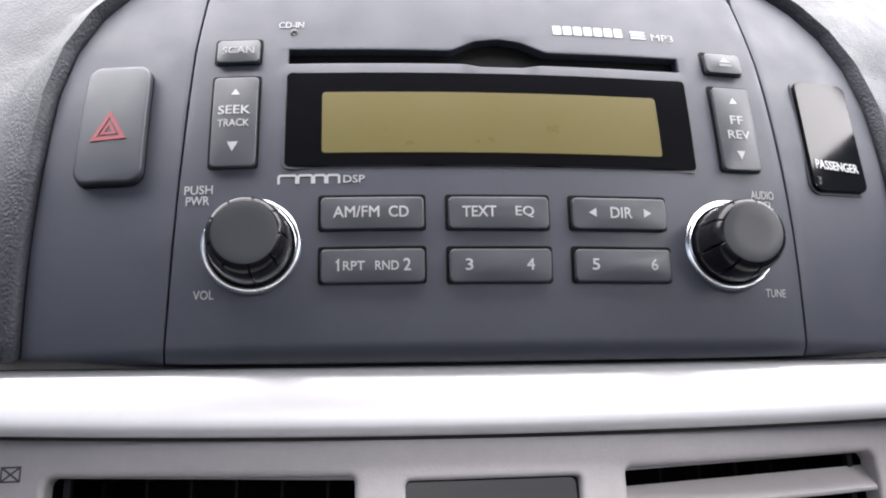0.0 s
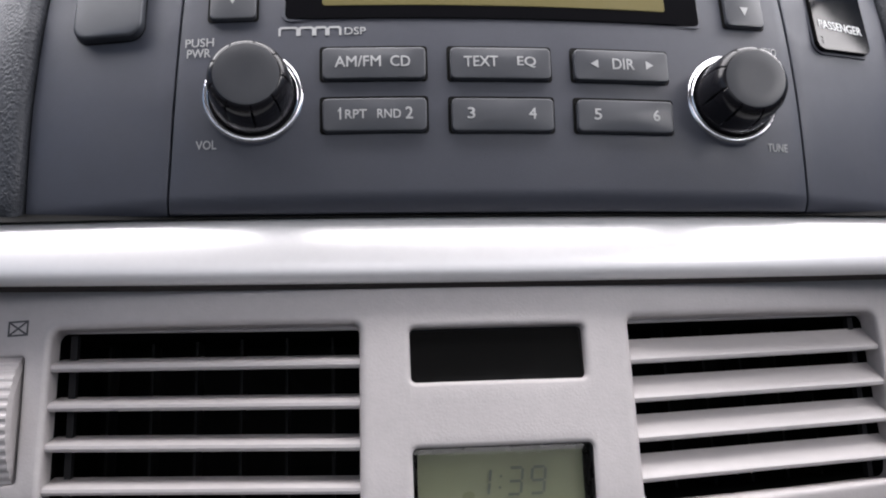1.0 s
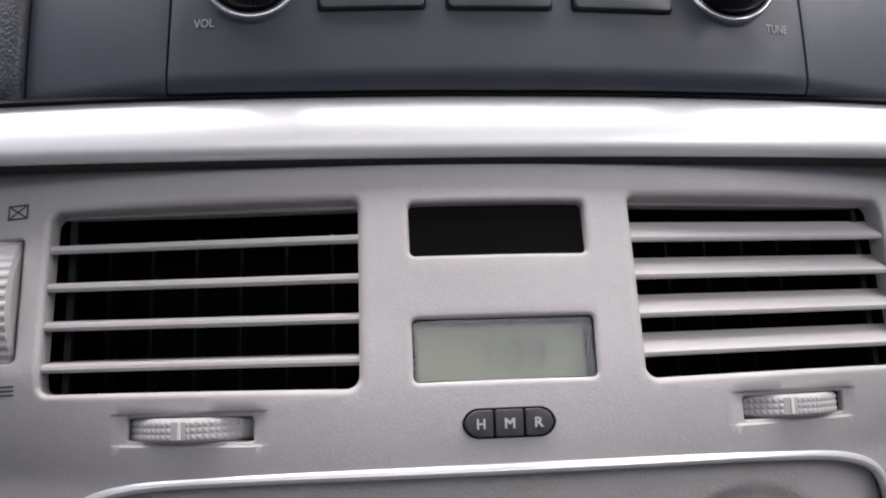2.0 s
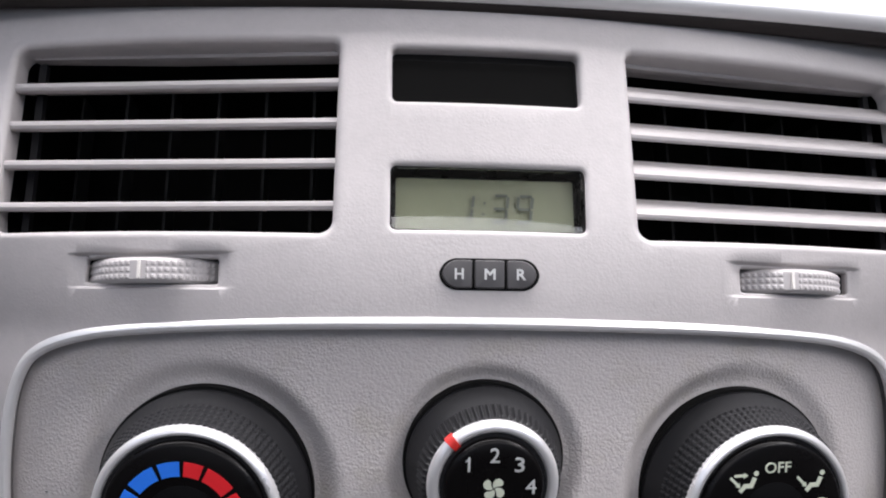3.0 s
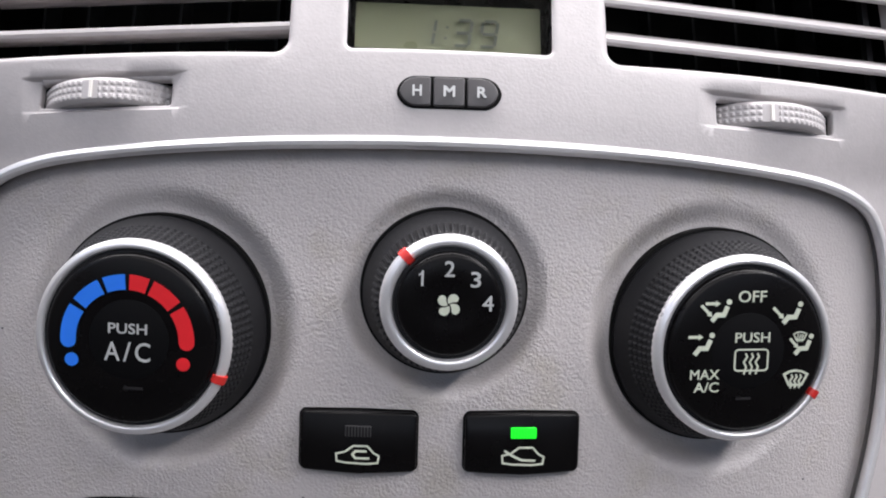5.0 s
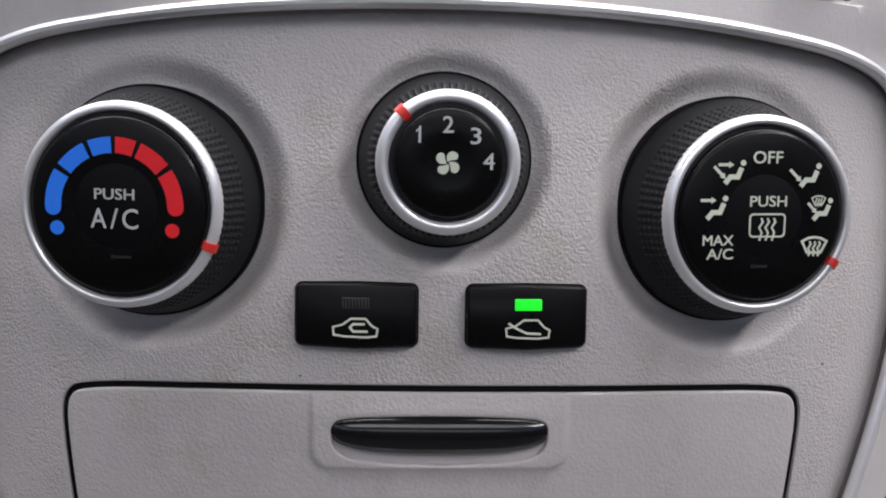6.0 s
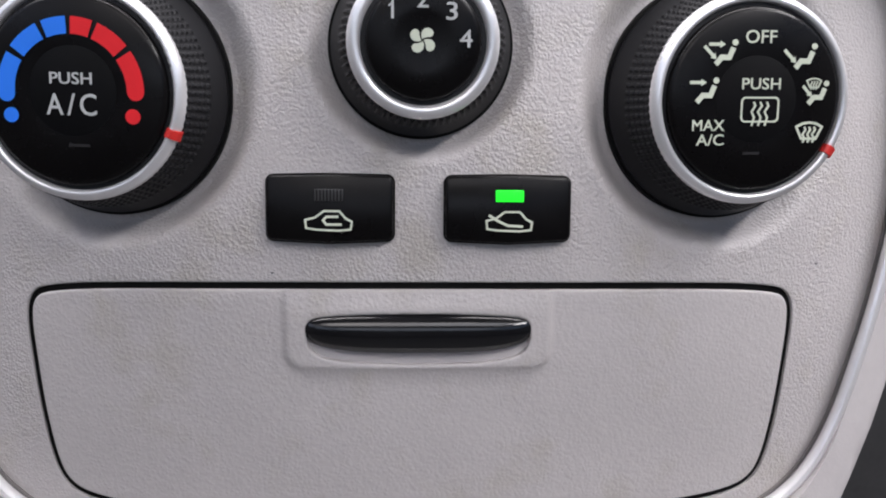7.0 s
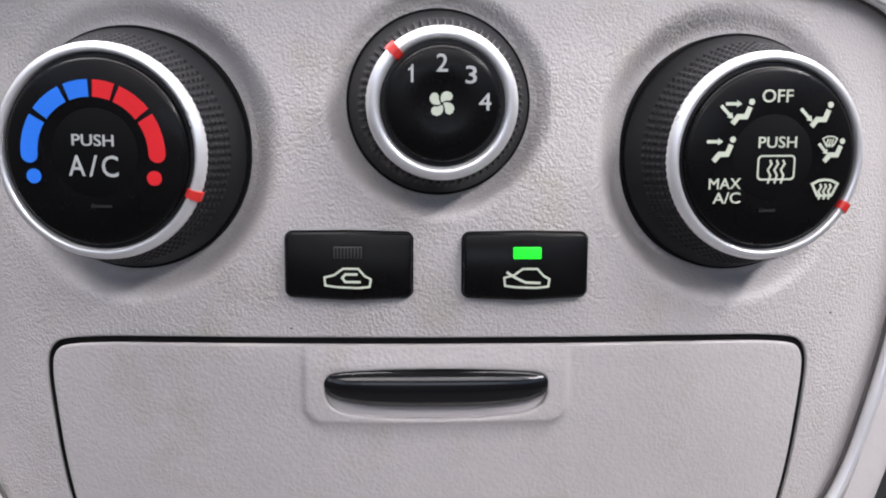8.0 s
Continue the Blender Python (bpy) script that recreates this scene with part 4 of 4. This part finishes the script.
# bright moulding round the climate panel
bm = bmesh.new()
ring_pts = grown(MOLD_RING, -0.0017)
rings = []
n = len(ring_pts)
for i in range(n):
    a, b = Vector(ring_pts[i - 1]), Vector(ring_pts[(i + 1) % n])
    d = (b - a).normalized()
    side = Vector((d.y, -d.x))
    u, v = ring_pts[i]
    lift = 0.0046
    rings.append([climate_map(u + side.x * 0.0019 * math.cos(t), v + side.y * 0.0019 * math.cos(t), lift + 0.0025 * math.sin(t)) for t in [2 * math.pi * k / 12 for k in range(12)]])
made = [[bm.verts.new(p) for p in ring] for ring in rings]
for i in range(n):
    a, b = made[i - 1], made[i]
    for k in range(12):
        bm.faces.new((a[k], a[(k + 1) % 12], b[(k + 1) % 12], b[k]))
part("moulding", bm, MOULDING, console, "satin silver rounded moulding")
# grey gap line inside the moulding; along the head it paints the moulding's shade
bm = bmesh.new()
loft(bm, [[(u, v, w) for u, v in grown(MOLD_RING, -g)] for g, w in ((0.0018, -0.0008), (0.0018, 0.0011), (0.0025, 0.0007), (0.0027, -0.0008))], caps=(False, False))
part("moulding_gap", bend(bm, climate_map), RECESS, console, "grey gap line along the moulding, drawn as shade at its head")

# ---------------------------------------------------------------- climate panel
KNOBS = [(-0.0796, 0.0124, 0.0325), (0.0002, 0.0241, 0.0236), (0.0801, 0.0124, 0.0325)]
TRAY_R = mm([(0, -99.3), (50, -99.6), (74, -99.3), (89, -97.6), (96.2, -94.4), (100.0, -88.0), (102.8, -74), (104.4, -60.5), (105.8, -46), (104.2, -40.2), (99.5, -37.6), (76, -36.1), (0, -35.1)])
TRAY = smoothed(TRAY_R + [(-u, v) for u, v in reversed(TRAY_R[1:-1])], 2)
panel_outline = grown(MOLD_RING, -0.0003)
TRAY_HOLE = grown(TRAY, 0.0004)
bm = sheet(panel_outline, [TRAY_HOLE], 0.0015, 0.0015)


def dish(u, v):
    """Shallow dishes in which the knobs sit: rounded at the rim, hollow towards the knob."""
    w = 0.0
    for n, (ku, kv, r) in enumerate(KNOBS):
        d = math.hypot(u - ku, v - kv)
        wide = 0.0055 if n == 1 else 0.0078
        t = min(max((r + wide - d) / wide, 0.0), 1.0)
        floor = 1.54 * (u * u - ku * ku) + 0.65 * (v * v - kv * kv) - (0.0040 if n == 1 else 0.0038) + (0.105, 0.0, -0.105)[n] * (u - ku)
        floor = min(floor + ((0.125 if n == 1 else 0.15) if v < kv else -0.03) * (v - kv), -0.0030)
        w += (floor - w) * t * t * (3 - 2 * t)
    return w


for q in bm.verts:
    q.co.z += dish(q.co.x, q.co.y)
rim(bm, near_outline(TRAY_HOLE), fillet(0.0004, 0.0018, seg=3))
climate = thing("climate_controls", climate_map(0, 0), "light grey-beige heater control panel with three black knobs", "heater controls")
part("control_panel", bend(bm, climate_map), GREIGE, climate, sharp=80)
bm = bmesh.new()
loft(bm, [[(u, v, -0.0012) for u, v in grown(TRAY, 0.003)], [(u, v, -0.0075) for u, v in grown(TRAY, 0.003)]], caps=(False, False))
filled(bm, [grown(TRAY, 0.003), grown(TRAY, -0.006)])
for q in bm.verts:
    if q.co.z == 0:
        q.co.z = -0.0012
sliced(bm, 0, steps(-0.11, 0.11, 0.005))
sliced(bm, 1, steps(-0.10, -0.03, 0.006))
part("tray_recess", bend(bm, climate_map), GASKET, console)


def knurl_body(r0, r1, depth, teeth, rows):
    """The tapered grip of a knob, with a band of small raised teeth."""
    seg = teeth * 4
    bm = bmesh.new()
    prof = [(r0 - 0.0002, -0.004, 0), (r0, 0.0008, 0), (r0 - 0.0006, 0.0020, 0)]
    for j in range(rows):
        f0 = 0.38 + 0.58 * j / rows if rows > 1 else 0.50
        for g, h in ((0.0, 0), (0.12, 1), (0.70, 1), (0.82, 0)):
            f = f0 + (0.58 / rows if rows > 1 else 0.50) * g
            prof.append((r0 - 0.0006 + (r1 - r0 + 0.0006) * f, depth * f, h))
    prof += [(r1 + 0.0001, depth * 0.97, 0), (r1, depth, 0), (0.0, depth, 0)]
    rings = []
    for r, w, h in prof:
        ring = []
        for k in range(seg):
            a = 2 * math.pi * k / seg
            rr = r + ((0.00048 if rows > 1 else 0.00080) if h and k % 4 < 2 else 0.0)
            ring.append((rr * math.cos(a), rr * math.sin(a), w))
        rings.append(ring)
    loft(bm, rings)
    return bm


def arc(r, a0, a1, n=14, cu=0.0, cv=0.0):
    return [(cu + r * math.cos(radians(a0 + (a1 - a0) * k / n)), cv + r * math.sin(radians(a0 + (a1 - a0) * k / n))) for k in range(n + 1)]


def climate_knob(u, v, base, ring_r, ring_in, depth, tick, label, teeth, rows, seat=-0.0024, turn=0.0, lean=7.5, nudge=(0.0, 0.0)):
    fm = axial_map(u, v, lean, lambda a, b, c: climate_map(a, b, seat), turn)
    knob = part("knob", bend(knurl_body(base, ring_r - 0.0004, depth, teeth, rows), fm), KNOB, climate, label, 25)
    part("shadow_gap", bend(lathe([(base + 0.0008, -0.004), (base + 0.0008, -0.0006), (base - 0.001, -0.0005), (0.0, -0.0005)], 96), fm), GASKET, knob)
    w = depth
    wide = ring_r - ring_in
    # the ring slopes outwards, with a rounded crest at its inner edge
    slope = [(0.0, -0.0016), (0.0, -0.0005), (0.05, 0.0000), (0.16, 0.0005), (0.32, 0.0009), (0.50, 0.0012), (0.68, 0.0013), (0.84, 0.0011), (0.95, 0.0006), (1.0, 0.0)]
    if rows == 1:
        slope = [(f, h - 0.0006 * f * f) for f, h in slope]
    prof = [(ring_r - wide * f, w + h) for f, h in slope]
    part("ring", bend(lathe(prof + [(ring_in, w - 0.0015)], 144), fm), BRIGHT, knob, "satin silver ring", 80)
    bm = bmesh.new()
    rings = []
    for da in (-0.0011, -0.0004, 0.0004, 0.0011):
        a = radians(tick) + da / (ring_r - wide / 2)
        over = [(ring_r - wide * f + 0.0006 - 0.0010 * f, w + h + 0.0004) for f, h in slope] + [(ring_in - 0.0004, w - 0.0014)]
        rings.append([(r * math.cos(a), r * math.sin(a), ww) for r, ww in over])
    loft(bm, rings)
    part("pointer", bend(bm, fm), TICK, knob, "red pointer mark")
    face_w = w + 0.0021
    fr = ring_in - 0.0010
    face = part("face", bend(lathe([(fr, w - 0.002), (fr, face_w - 0.0014), (fr - 0.0002, face_w - 0.0007), (fr - 0.0006, face_w - 0.0003), (fr - 0.0013, face_w), (fr * 0.5, face_w + 0.0003), (fr * 0.46, face_w + 0.0002), (0.0, face_w + 0.0001)], 96), fm),
                BLACK, knob, "satin black printed face")
    if rows > 1:
        part("push_button", bend(lathe([(fr * 0.47, face_w - 0.001), (fr * 0.47, face_w + 0.00030), (fr * 0.465, face_w + 0.00034), (0.0, face_w + 0.00034)], 72), fm), SOFTBLACK, knob, "soft black push button centre")
    return knob, face, lambda a, b, c: fm(a + nudge[0], 0.98 * b + nudge[1], c), face_w + 0.00035


def printed(face, fm, w, mat, *bms, name="print", label=""):
    part(name, bend(merged(*bms), fm), mat, face, label)


def word(text, u, v, wide, high, w, bold=0.010):
    return lettering(text, u * MM, v * MM, wide * MM, high * MM, w, bold)


# temperature
knob, face, fm, w = climate_knob(-0.0796, 0.0124, 0.0308, 0.0261, 0.0234, 0.0175, -22.5, "black temperature knob with blue and red scale and silver ring", 90, 5, turn=-6.2, nudge=(0.0012, -0.0005))
SCALE_U, SCALE_V, SCALE_R = -0.0016, 0.0003, 0.0156
for mat, spans, dot in ((BLUEPRINT, ((182.0, 148.5), (143.5, 116.5), (112, 92)), 201.5), (REDPRINT, ((88, 70.5), (66.5, 38.5), (34, 0.8)), -20.7)):
    for n, (a0, a1) in enumerate(spans):
        bm = bmesh.new()
        stroke(bm, arc(SCALE_R, a0, a1, 10, SCALE_U, SCALE_V), 0.0041, w)
        end = a0 if a0 > 180 else a1 if a1 < 2 else None
        if end is not None:
            # the outermost mark of each colour has a rounded end
            blot(bm, circle(SCALE_U + SCALE_R * math.cos(radians(end)), SCALE_V + SCALE_R * math.sin(radians(end)), 0.00205, 20), w - 0.00001)
        part("scale_mark", bend(bm, fm), mat, knob)
    bm = bmesh.new()
    blot(bm, circle(SCALE_U + 0.0158 * math.cos(radians(dot)), SCALE_V + 0.0158 * math.sin(radians(dot)), 0.0018, 20), w)
    part("scale_mark", bend(bm, fm), mat, knob)
printed(knob, fm, w, PRINT, word("PUSH", -1.5, 3.5, 10.2, 2.8, w, 0.012), word("A", -5.6, -2.7, 4.0, 5.0, w, 0.004), word("/", -1.6, -2.7, 2.0, 5.2, w, 0.004), word("C", 2.5, -2.7, 4.0, 5.2, w, 0.004))
bm = bmesh.new()
blot(bm, box(-0.0026, -0.0128, 0.0026, -0.0121), w)
part("unlit_lamp", bend(bm, fm), SMOKED, knob)

# fan
knob, face, fm, w = climate_knob(0.0002, 0.0241, 0.0225, 0.0179, 0.0145, 0.0162, 133, "black fan speed knob with silver ring and red pointer", 66, 1, -0.0025, turn=1, lean=6.3, nudge=(0.0, 0.0002))
printed(knob, fm, w, PRINT, figure_one(-0.0074, 0.0068, 0.0041, 0.0006, w), word("2", -0.3, 9.3, 2.6, 4.1, w), word("3", 6.4, 6.6, 2.6, 4.1, w), word("4", 9.7, 0.4, 2.9, 4.1, w))
bm = bmesh.new()
for k in range(4):
    a = radians(90 * k + 50)
    ca, sa = math.cos(a), math.sin(a)
    blade = [(0.0001, -0.0003), (0.0007, -0.0010), (0.0014, -0.0014), (0.0023, -0.0014), (0.0030, -0.0009), (0.0033, 0.0000), (0.0030, 0.0008), (0.0023, 0.0011), (0.0017, 0.0009), (0.0013, 0.0004), (0.0008, 0.0001)]
    blot(bm, [(x * ca + y * sa - 0.0003, x * sa - y * ca - 0.0001) for x, y in blade], w)
printed(knob, fm, w, GLOWPRINT, bm, name="fan_symbol")

# air direction
knob, face, fm, w = climate_knob(0.0801, 0.0124, 0.0308, 0.0259, 0.0232, 0.0175, -31, "black air direction knob with pale symbols and silver ring", 90, 5, turn=5.4, nudge=(-0.0009, -0.0005))
KS = 0.95


def at(points, u, v, k=1.0):
    return [((u + x * k) * MM * KS, (v + y * k) * MM * KS) for x, y in points]


def seated(bm, u, v, k=1.0):
    """The symbol of a seat with its occupant's outline reduced to a plain bent bar and dot."""
    stroke(bm, at([(2.2, 1.3), (1.2, -1.2), (-0.9, -1.2), (-2.4, -3.0)], u, v, k), 0.0013 * k, w)
    blot(bm, at(circle(2.6, 2.6, 0.8, 12), u, v, k), w)


def arrow(bm, u, v, points, k=1.0):
    stroke(bm, at(points, u, v, k), 0.0008 * k, w + 0.00001)
    a, b = Vector(points[-2]), Vector(points[-1])
    d = (b - a).normalized()
    s = Vector((-d.y, d.x))
    blot(bm, at([tuple(b + d * 1.0), tuple(b + s * 0.9 - d * 0.4), tuple(b - s * 0.9 - d * 0.4)], u, v, k), w + 0.00002)


def shield(bm, u, v, k=1.0):
    """A windscreen outline with three wavy lines."""
    stroke(bm, at([(-3.2, 1.2), (-1.6, 2.0), (0, 2.2), (1.6, 2.0), (3.2, 1.2), (1.8, -1.6), (-1.8, -1.6)], u, v, k), 0.00055 * k, w, closed=True)
    for x in (-1.2, 0.0, 1.2):
        stroke(bm, at([(x, 1.2), (x + 0.35, 0.5), (x - 0.35, -0.6), (x + 0.2, -1.5), (x - 0.2, -2.5)], u, v, k), 0.00045 * k, w + 0.00002)


printed(knob, fm, w, GLOWPRINT, word("OFF", 1.3, 15.7, 8.0, 3.2, w), word("PUSH", 2.0, 4.3, 10.0, 2.8, w), word("MAX", -11.2, -5.9, 8.3, 2.7, w), word("A/C", -10.6, -9.5, 7.1, 2.8, w))
for u, v, extra in ((-9.0, 12.0, 2), (-13.6, 2.3, 1), (12.7, 11.2, 3)):
    bm = bmesh.new()
    seated(bm, u + 0.8, v + 0.4)
    if extra in (1, 2):
        arrow(bm, u, v, [(-3.6, 2.5), (-0.2, 2.5)])
    if extra in (2, 3):
        arrow(bm, u, v, [(-4.8, 2.0), (-2.2, -0.6)])
    printed(knob, fm, w, GLOWPRINT, bm, name="air_symbol")
bm = bmesh.new()
seated(bm, 17.6, 2.2, 0.95)
shield(bm, 16.6, 4.6, 0.62)
arrow(bm, 17.0, 2.4, [(-3.8, 1.8), (-1.6, -0.6)], 0.9)
printed(knob, fm, w, GLOWPRINT, bm, name="air_symbol")
bm = bmesh.new()
shield(bm, 16.0, -8.0, 1.12)
printed(knob, fm, w, GLOWPRINT, bm, name="air_symbol")
bm = bmesh.new()
stroke(bm, at(box(-5.0, -3.1, 5.0, 3.1, 0.9, 3), 2.05, -2.15), 0.00045, w, closed=True)
for x in (-1.8, 0.0, 1.8):
    stroke(bm, at([(x, 2.0), (x + 0.5, 1.0), (x - 0.5, -0.6), (x + 0.3, -2.0), (x - 0.3, -4.2)], 2.05, -2.15), 0.00048, w + 0.00002)
printed(knob, fm, w, GLOWPRINT, bm, name="heated_glass_symbol")
bm = bmesh.new()
blot(bm, box(-0.0020, -0.0132, 0.0024, -0.0125), w)
part("unlit_lamp", bend(bm, fm), SMOKED, knob)


def air_key(u0, u1, lit, label):
    """A glossy rocker with a lamp and a car symbol."""
    key = thing("air_key", climate_map((u0 + u1) / 2, -0.0167), label, "push button", "air intake keys")
    v0, v1 = -0.0247, -0.0086
    um = (u0 + u1) / 2
    outline = rounded([(u0, v0 + 0.0002), (um, v0 - 0.0005), (u1, v0 + 0.0002), (u1, v1), (um, v1 + 0.0003), (u0, v1)], [0.0014, 0, 0.0014, 0.0014, 0, 0.0014], 5)
    part("key_well", bend(well(grown(outline, 0.0005), 0.0003), climate_map), GASKET, key)
    bm = sheet(grown(outline, -0.0008), [], 0.002, 0.0008)
    for q in bm.verts:
        t = (q.co.y - v0) / (v1 - v0)
        q.co.z = 0.0040 - 0.0034 * (t - 0.42) ** 2 - 4.0 * (q.co.x - um) ** 2
    rim(bm, near_outline(grown(outline, -0.0008)), fillet(0.0008, 0.0040, seg=4))
    part("key_cap", bend(bm, climate_map), BLACK, key, "satin black key cap")
    bm = slab(box(um - 0.0035, -0.0148, um + 0.0035, -0.0119, 0.0002, 2), 0.003, 0.00425, 0.0001)
    part("lamp", bend(bm, climate_map), LAMP if lit else UNLIT, key, "lit green lamp" if lit else "unlit grey lamp")
    for k in range(8):
        bm = bmesh.new()
        x = um - 0.0031 + 0.00084 * k
        blot(bm, box(x, -0.0147, x + 0.0004, -0.0120), 0.00425, 0.0001)
        part("lamp_rib", bend(bm, climate_map), LAMPRIB if lit else VANE, key)
    bm = bmesh.new()
    car = [(-5.6, -1.6), (-5.8, 0.4), (-3.4, 1.0), (-1.2, 2.6), (2.6, 2.6), (4.2, 0.8), (5.7, 0.0), (5.4, -1.9), (2.5, -2.2), (-3.0, -2.0)]
    stroke(bm, [(um + x * MM, -0.0199 + y * MM) for x, y in car], 0.00050, 0.0041, closed=True)
    if lit:
        stroke(bm, [(um + x * MM, -0.0199 + y * MM) for x, y in ((-5.2, 1.8), (-3.0, 0.4), (-0.4, -0.8), (3.4, -1.0))], 0.0006, 0.00414)
    else:
        stroke(bm, [(um + x * MM, -0.0199 + y * MM) for x, y in ((2.4, 1.2), (-0.6, 1.2), (-1.4, 0.3), (-0.6, -0.7), (3.2, -0.7))], 0.0006, 0.00414)
    part("car_symbol", bend(bm, climate_map), GLOWPRINT, key)


air_key(-0.0382, -0.0066, False, "black recirculated air button with an unlit lamp")
air_key(0.0065, 0.0382, True, "black fresh air button with a lit green lamp")

# specks of dirt
for u, v, r in ((-37.2, -33.2, 0.35), (112.5, -32.0, 0.4), (-86.0, -36.0, 0.25), (-128.5, 9.0, 0.4)):
    bm = bmesh.new()
    blot(bm, [(u * MM + r * MM * (1 + 0.5 * math.sin(3 * k)) * math.cos(k), v * MM + r * MM * (1 + 0.4 * math.cos(2 * k)) * math.sin(k)) for k in [0.63 * j for j in range(10)]], 0.00025 if v > -50 else 0.00065, 0.0001)
    part("dirt_speck", bend(bm, climate_map), SYMBOL, climate)

# tray door
tray = thing("tray_door", climate_map(0, -0.066), "closed light grey-beige console tray door with a black pull", "tray door")
door_outline = grown(TRAY, -0.0024)
PULL_R = mm([(0, -57.2), (14, -56.9), (23, -56.0), (27.2, -54.3), (29.2, -51.4), (29.3, -47.0), (28.4, -44.8), (25, -43.7), (12, -43.0), (0, -42.8)])
PULL = smoothed(PULL_R + [(-u, v) for u, v in reversed(PULL_R[1:-1])], 1)
bm = sheet(door_outline, [PULL], 0.004, 0.004)


def raised(u, v):
    """The flat pad round the pull stands a little proud of the door."""
    away = math.hypot(max(abs(u) - 0.0290, 0.0), max(-0.0529 - v, 0.0))
    t = min(max((0.0062 - away) / 0.0020, 0.0), 1.0)
    return 0.0010 * t * t * (3 - 2 * t) * min(max((-0.0372 - v) / 0.005, 0.0), 1.0)


sliced(bm, 0, [s * (0.0290 + 0.0006 * k) for s in (-1, 1) for k in range(12)])
sliced(bm, 1, [-0.0512 - 0.0006 * k for k in range(12)])
for q in bm.verts:
    q.co.z += 0.0004 + raised(q.co.x, q.co.y)
rim(bm, near_outline(PULL), fillet(0.0006, 0.0045, seg=3))
rim(bm, near_outline(door_outline), fillet(0.0006, 0.0018, seg=4))
part("door", bend(bm, climate_map), DOOR, tray)
bm = bmesh.new()
loft(bm, [[(u, v, w) for u, v in grown(PULL, -0.0004)] for w in (-0.0007, -0.0040)], caps=(True, True))
part("pull_recess", bend(bm, climate_map), SLAT, tray)


def pull_span(u):
    """The foot and the top of the pull at u, and its fullness there."""
    k = max(1 - abs(u / 0.0291) ** 3.2, 0.0) ** (1 / 3.2)
    return -0.0474 - 0.0065 * k, -0.0462 + 0.0032 * k, k


LIP = []
for k in range(64):
    a = 2 * math.pi * (k + 0.5) / 64
    u = 0.02905 * math.copysign(abs(math.sin(a)) ** 0.8, math.sin(a))
    LIP.append((u, pull_span(u)[1 if math.cos(a) > 0 else 0]))
bm = sheet(LIP, [], 0.0015, 0.0006)
for q in bm.verts:
    foot, top, k = pull_span(q.co.x)
    t = min(max((q.co.y - foot) / max(top - foot, 1e-4), 0.0), 1.0)
    q.co.z = -0.0010 + (0.0016 + 0.0026 * k) * math.sqrt(max(1 - abs(2 * t - 1) ** 2.1, 0.0))
rim(bm, near_outline(LIP), [(0.0, -0.0040)])
part("pull", bend(bm, climate_map), POLISHED, tray, "glossy black finger pull")

# ---------------------------------------------------------------- cabin
def wall(name, corners, thick, material, label):
    """A flat wall with thickness, from four corners."""
    bm = bmesh.new()
    a, b, c, d = [Vector(p) for p in corners]
    n = (b - a).cross(d - a).normalized() * thick
    loft(bm, [[a, b, c, d], [a + n, b + n, c + n, d + n]])
    tagged(part(name, bm, material), label, "cabin wall", kind="structure")


wall("floor", [(-0.75, -1.7, 0.0), (0.75, -1.7, 0.0), (0.75, 1.0, 0.0), (-0.75, 1.0, 0.0)], -0.02, CARPET, "dark carpeted cabin floor")
bm = bmesh.new()
# the gap left between these pieces is an invented opening over the fill lamp
for x0, x1, y0, y1 in ((-0.75, 0.75, -1.7, -0.96), (-0.75, -0.56, -0.96, -0.44), (0.56, 0.75, -0.96, -0.44)):
    loft(bm, [[(x0, y0, z), (x1, y0, z), (x1, y1, z), (x0, y1, z)] for z in (1.22, 1.24)])
# the front edge has a tongue for the mirror mount
header = [(-0.75, -0.44), (0.75, -0.44), (0.75, 0.20), (0.40, 0.215), (0.22, 0.233), (0.18, 0.25), (0.16, 0.28), (-0.15, 0.28), (-0.17, 0.245), (-0.21, 0.22), (-0.40, 0.21), (-0.75, 0.20)]
loft(bm, [[(x, y, z) for x, y in header] for z in (1.22, 1.24)])
tagged(part("ceiling", bm, CLOTH), "grey cloth headliner of the cabin roof with an added opening for fill light", "cabin roof", kind="structure")
for s, nm in ((-1, "wall_west"), (1, "wall_east")):
    wall(nm, [(s * 0.75, -1.7, 0.0), (s * 0.75, 1.0, 0.0), (s * 0.75, 1.0, 0.78), (s * 0.75, -1.7, 0.78)], 0.02, CARPET, "dark lower door trim of the cabin")
wall("wall_north", [(-0.75, 0.55, 0.0), (0.75, 0.55, 0.0), (0.75, 0.55, 0.66), (-0.75, 0.55, 0.66)], 0.02, CARPET, "dark bulkhead under the dashboard")
wall("wall_south", [(-0.75, -1.7, 0.0), (0.75, -1.7, 0.0), (0.75, -1.7, 0.85), (-0.75, -1.7, 0.85)], -0.02, CARPET, "dark rear wall of the cabin")
wall("dashboard_top", [(-0.75, 0.44, 0.60), (0.75, 0.44, 0.60), (0.75, 0.85, 0.60), (-0.75, 0.85, 0.60)], 0.02, LEATHER, "dark grained top of the dashboard under the windscreen")

# pillars that carry the roof
for s in (-1, 1):
    for foot, head in (((0.73, -0.66, 0.76), (0.71, -0.66, 1.22)), ((0.73, -1.66, 0.76), (0.70, -1.60, 1.22))):
        bm = bmesh.new()
        loft(bm, [[(s * (x + a), y + b, z) for a, b in ((-0.02, -0.03), (0.02, -0.03), (0.02, 0.03), (-0.02, 0.03))] for x, y, z in (foot, head)])
        tagged(part("roof_pillar", bm, CARPET), "dark trimmed pillar that carries the cabin roof", "cabin pillar", kind="structure")
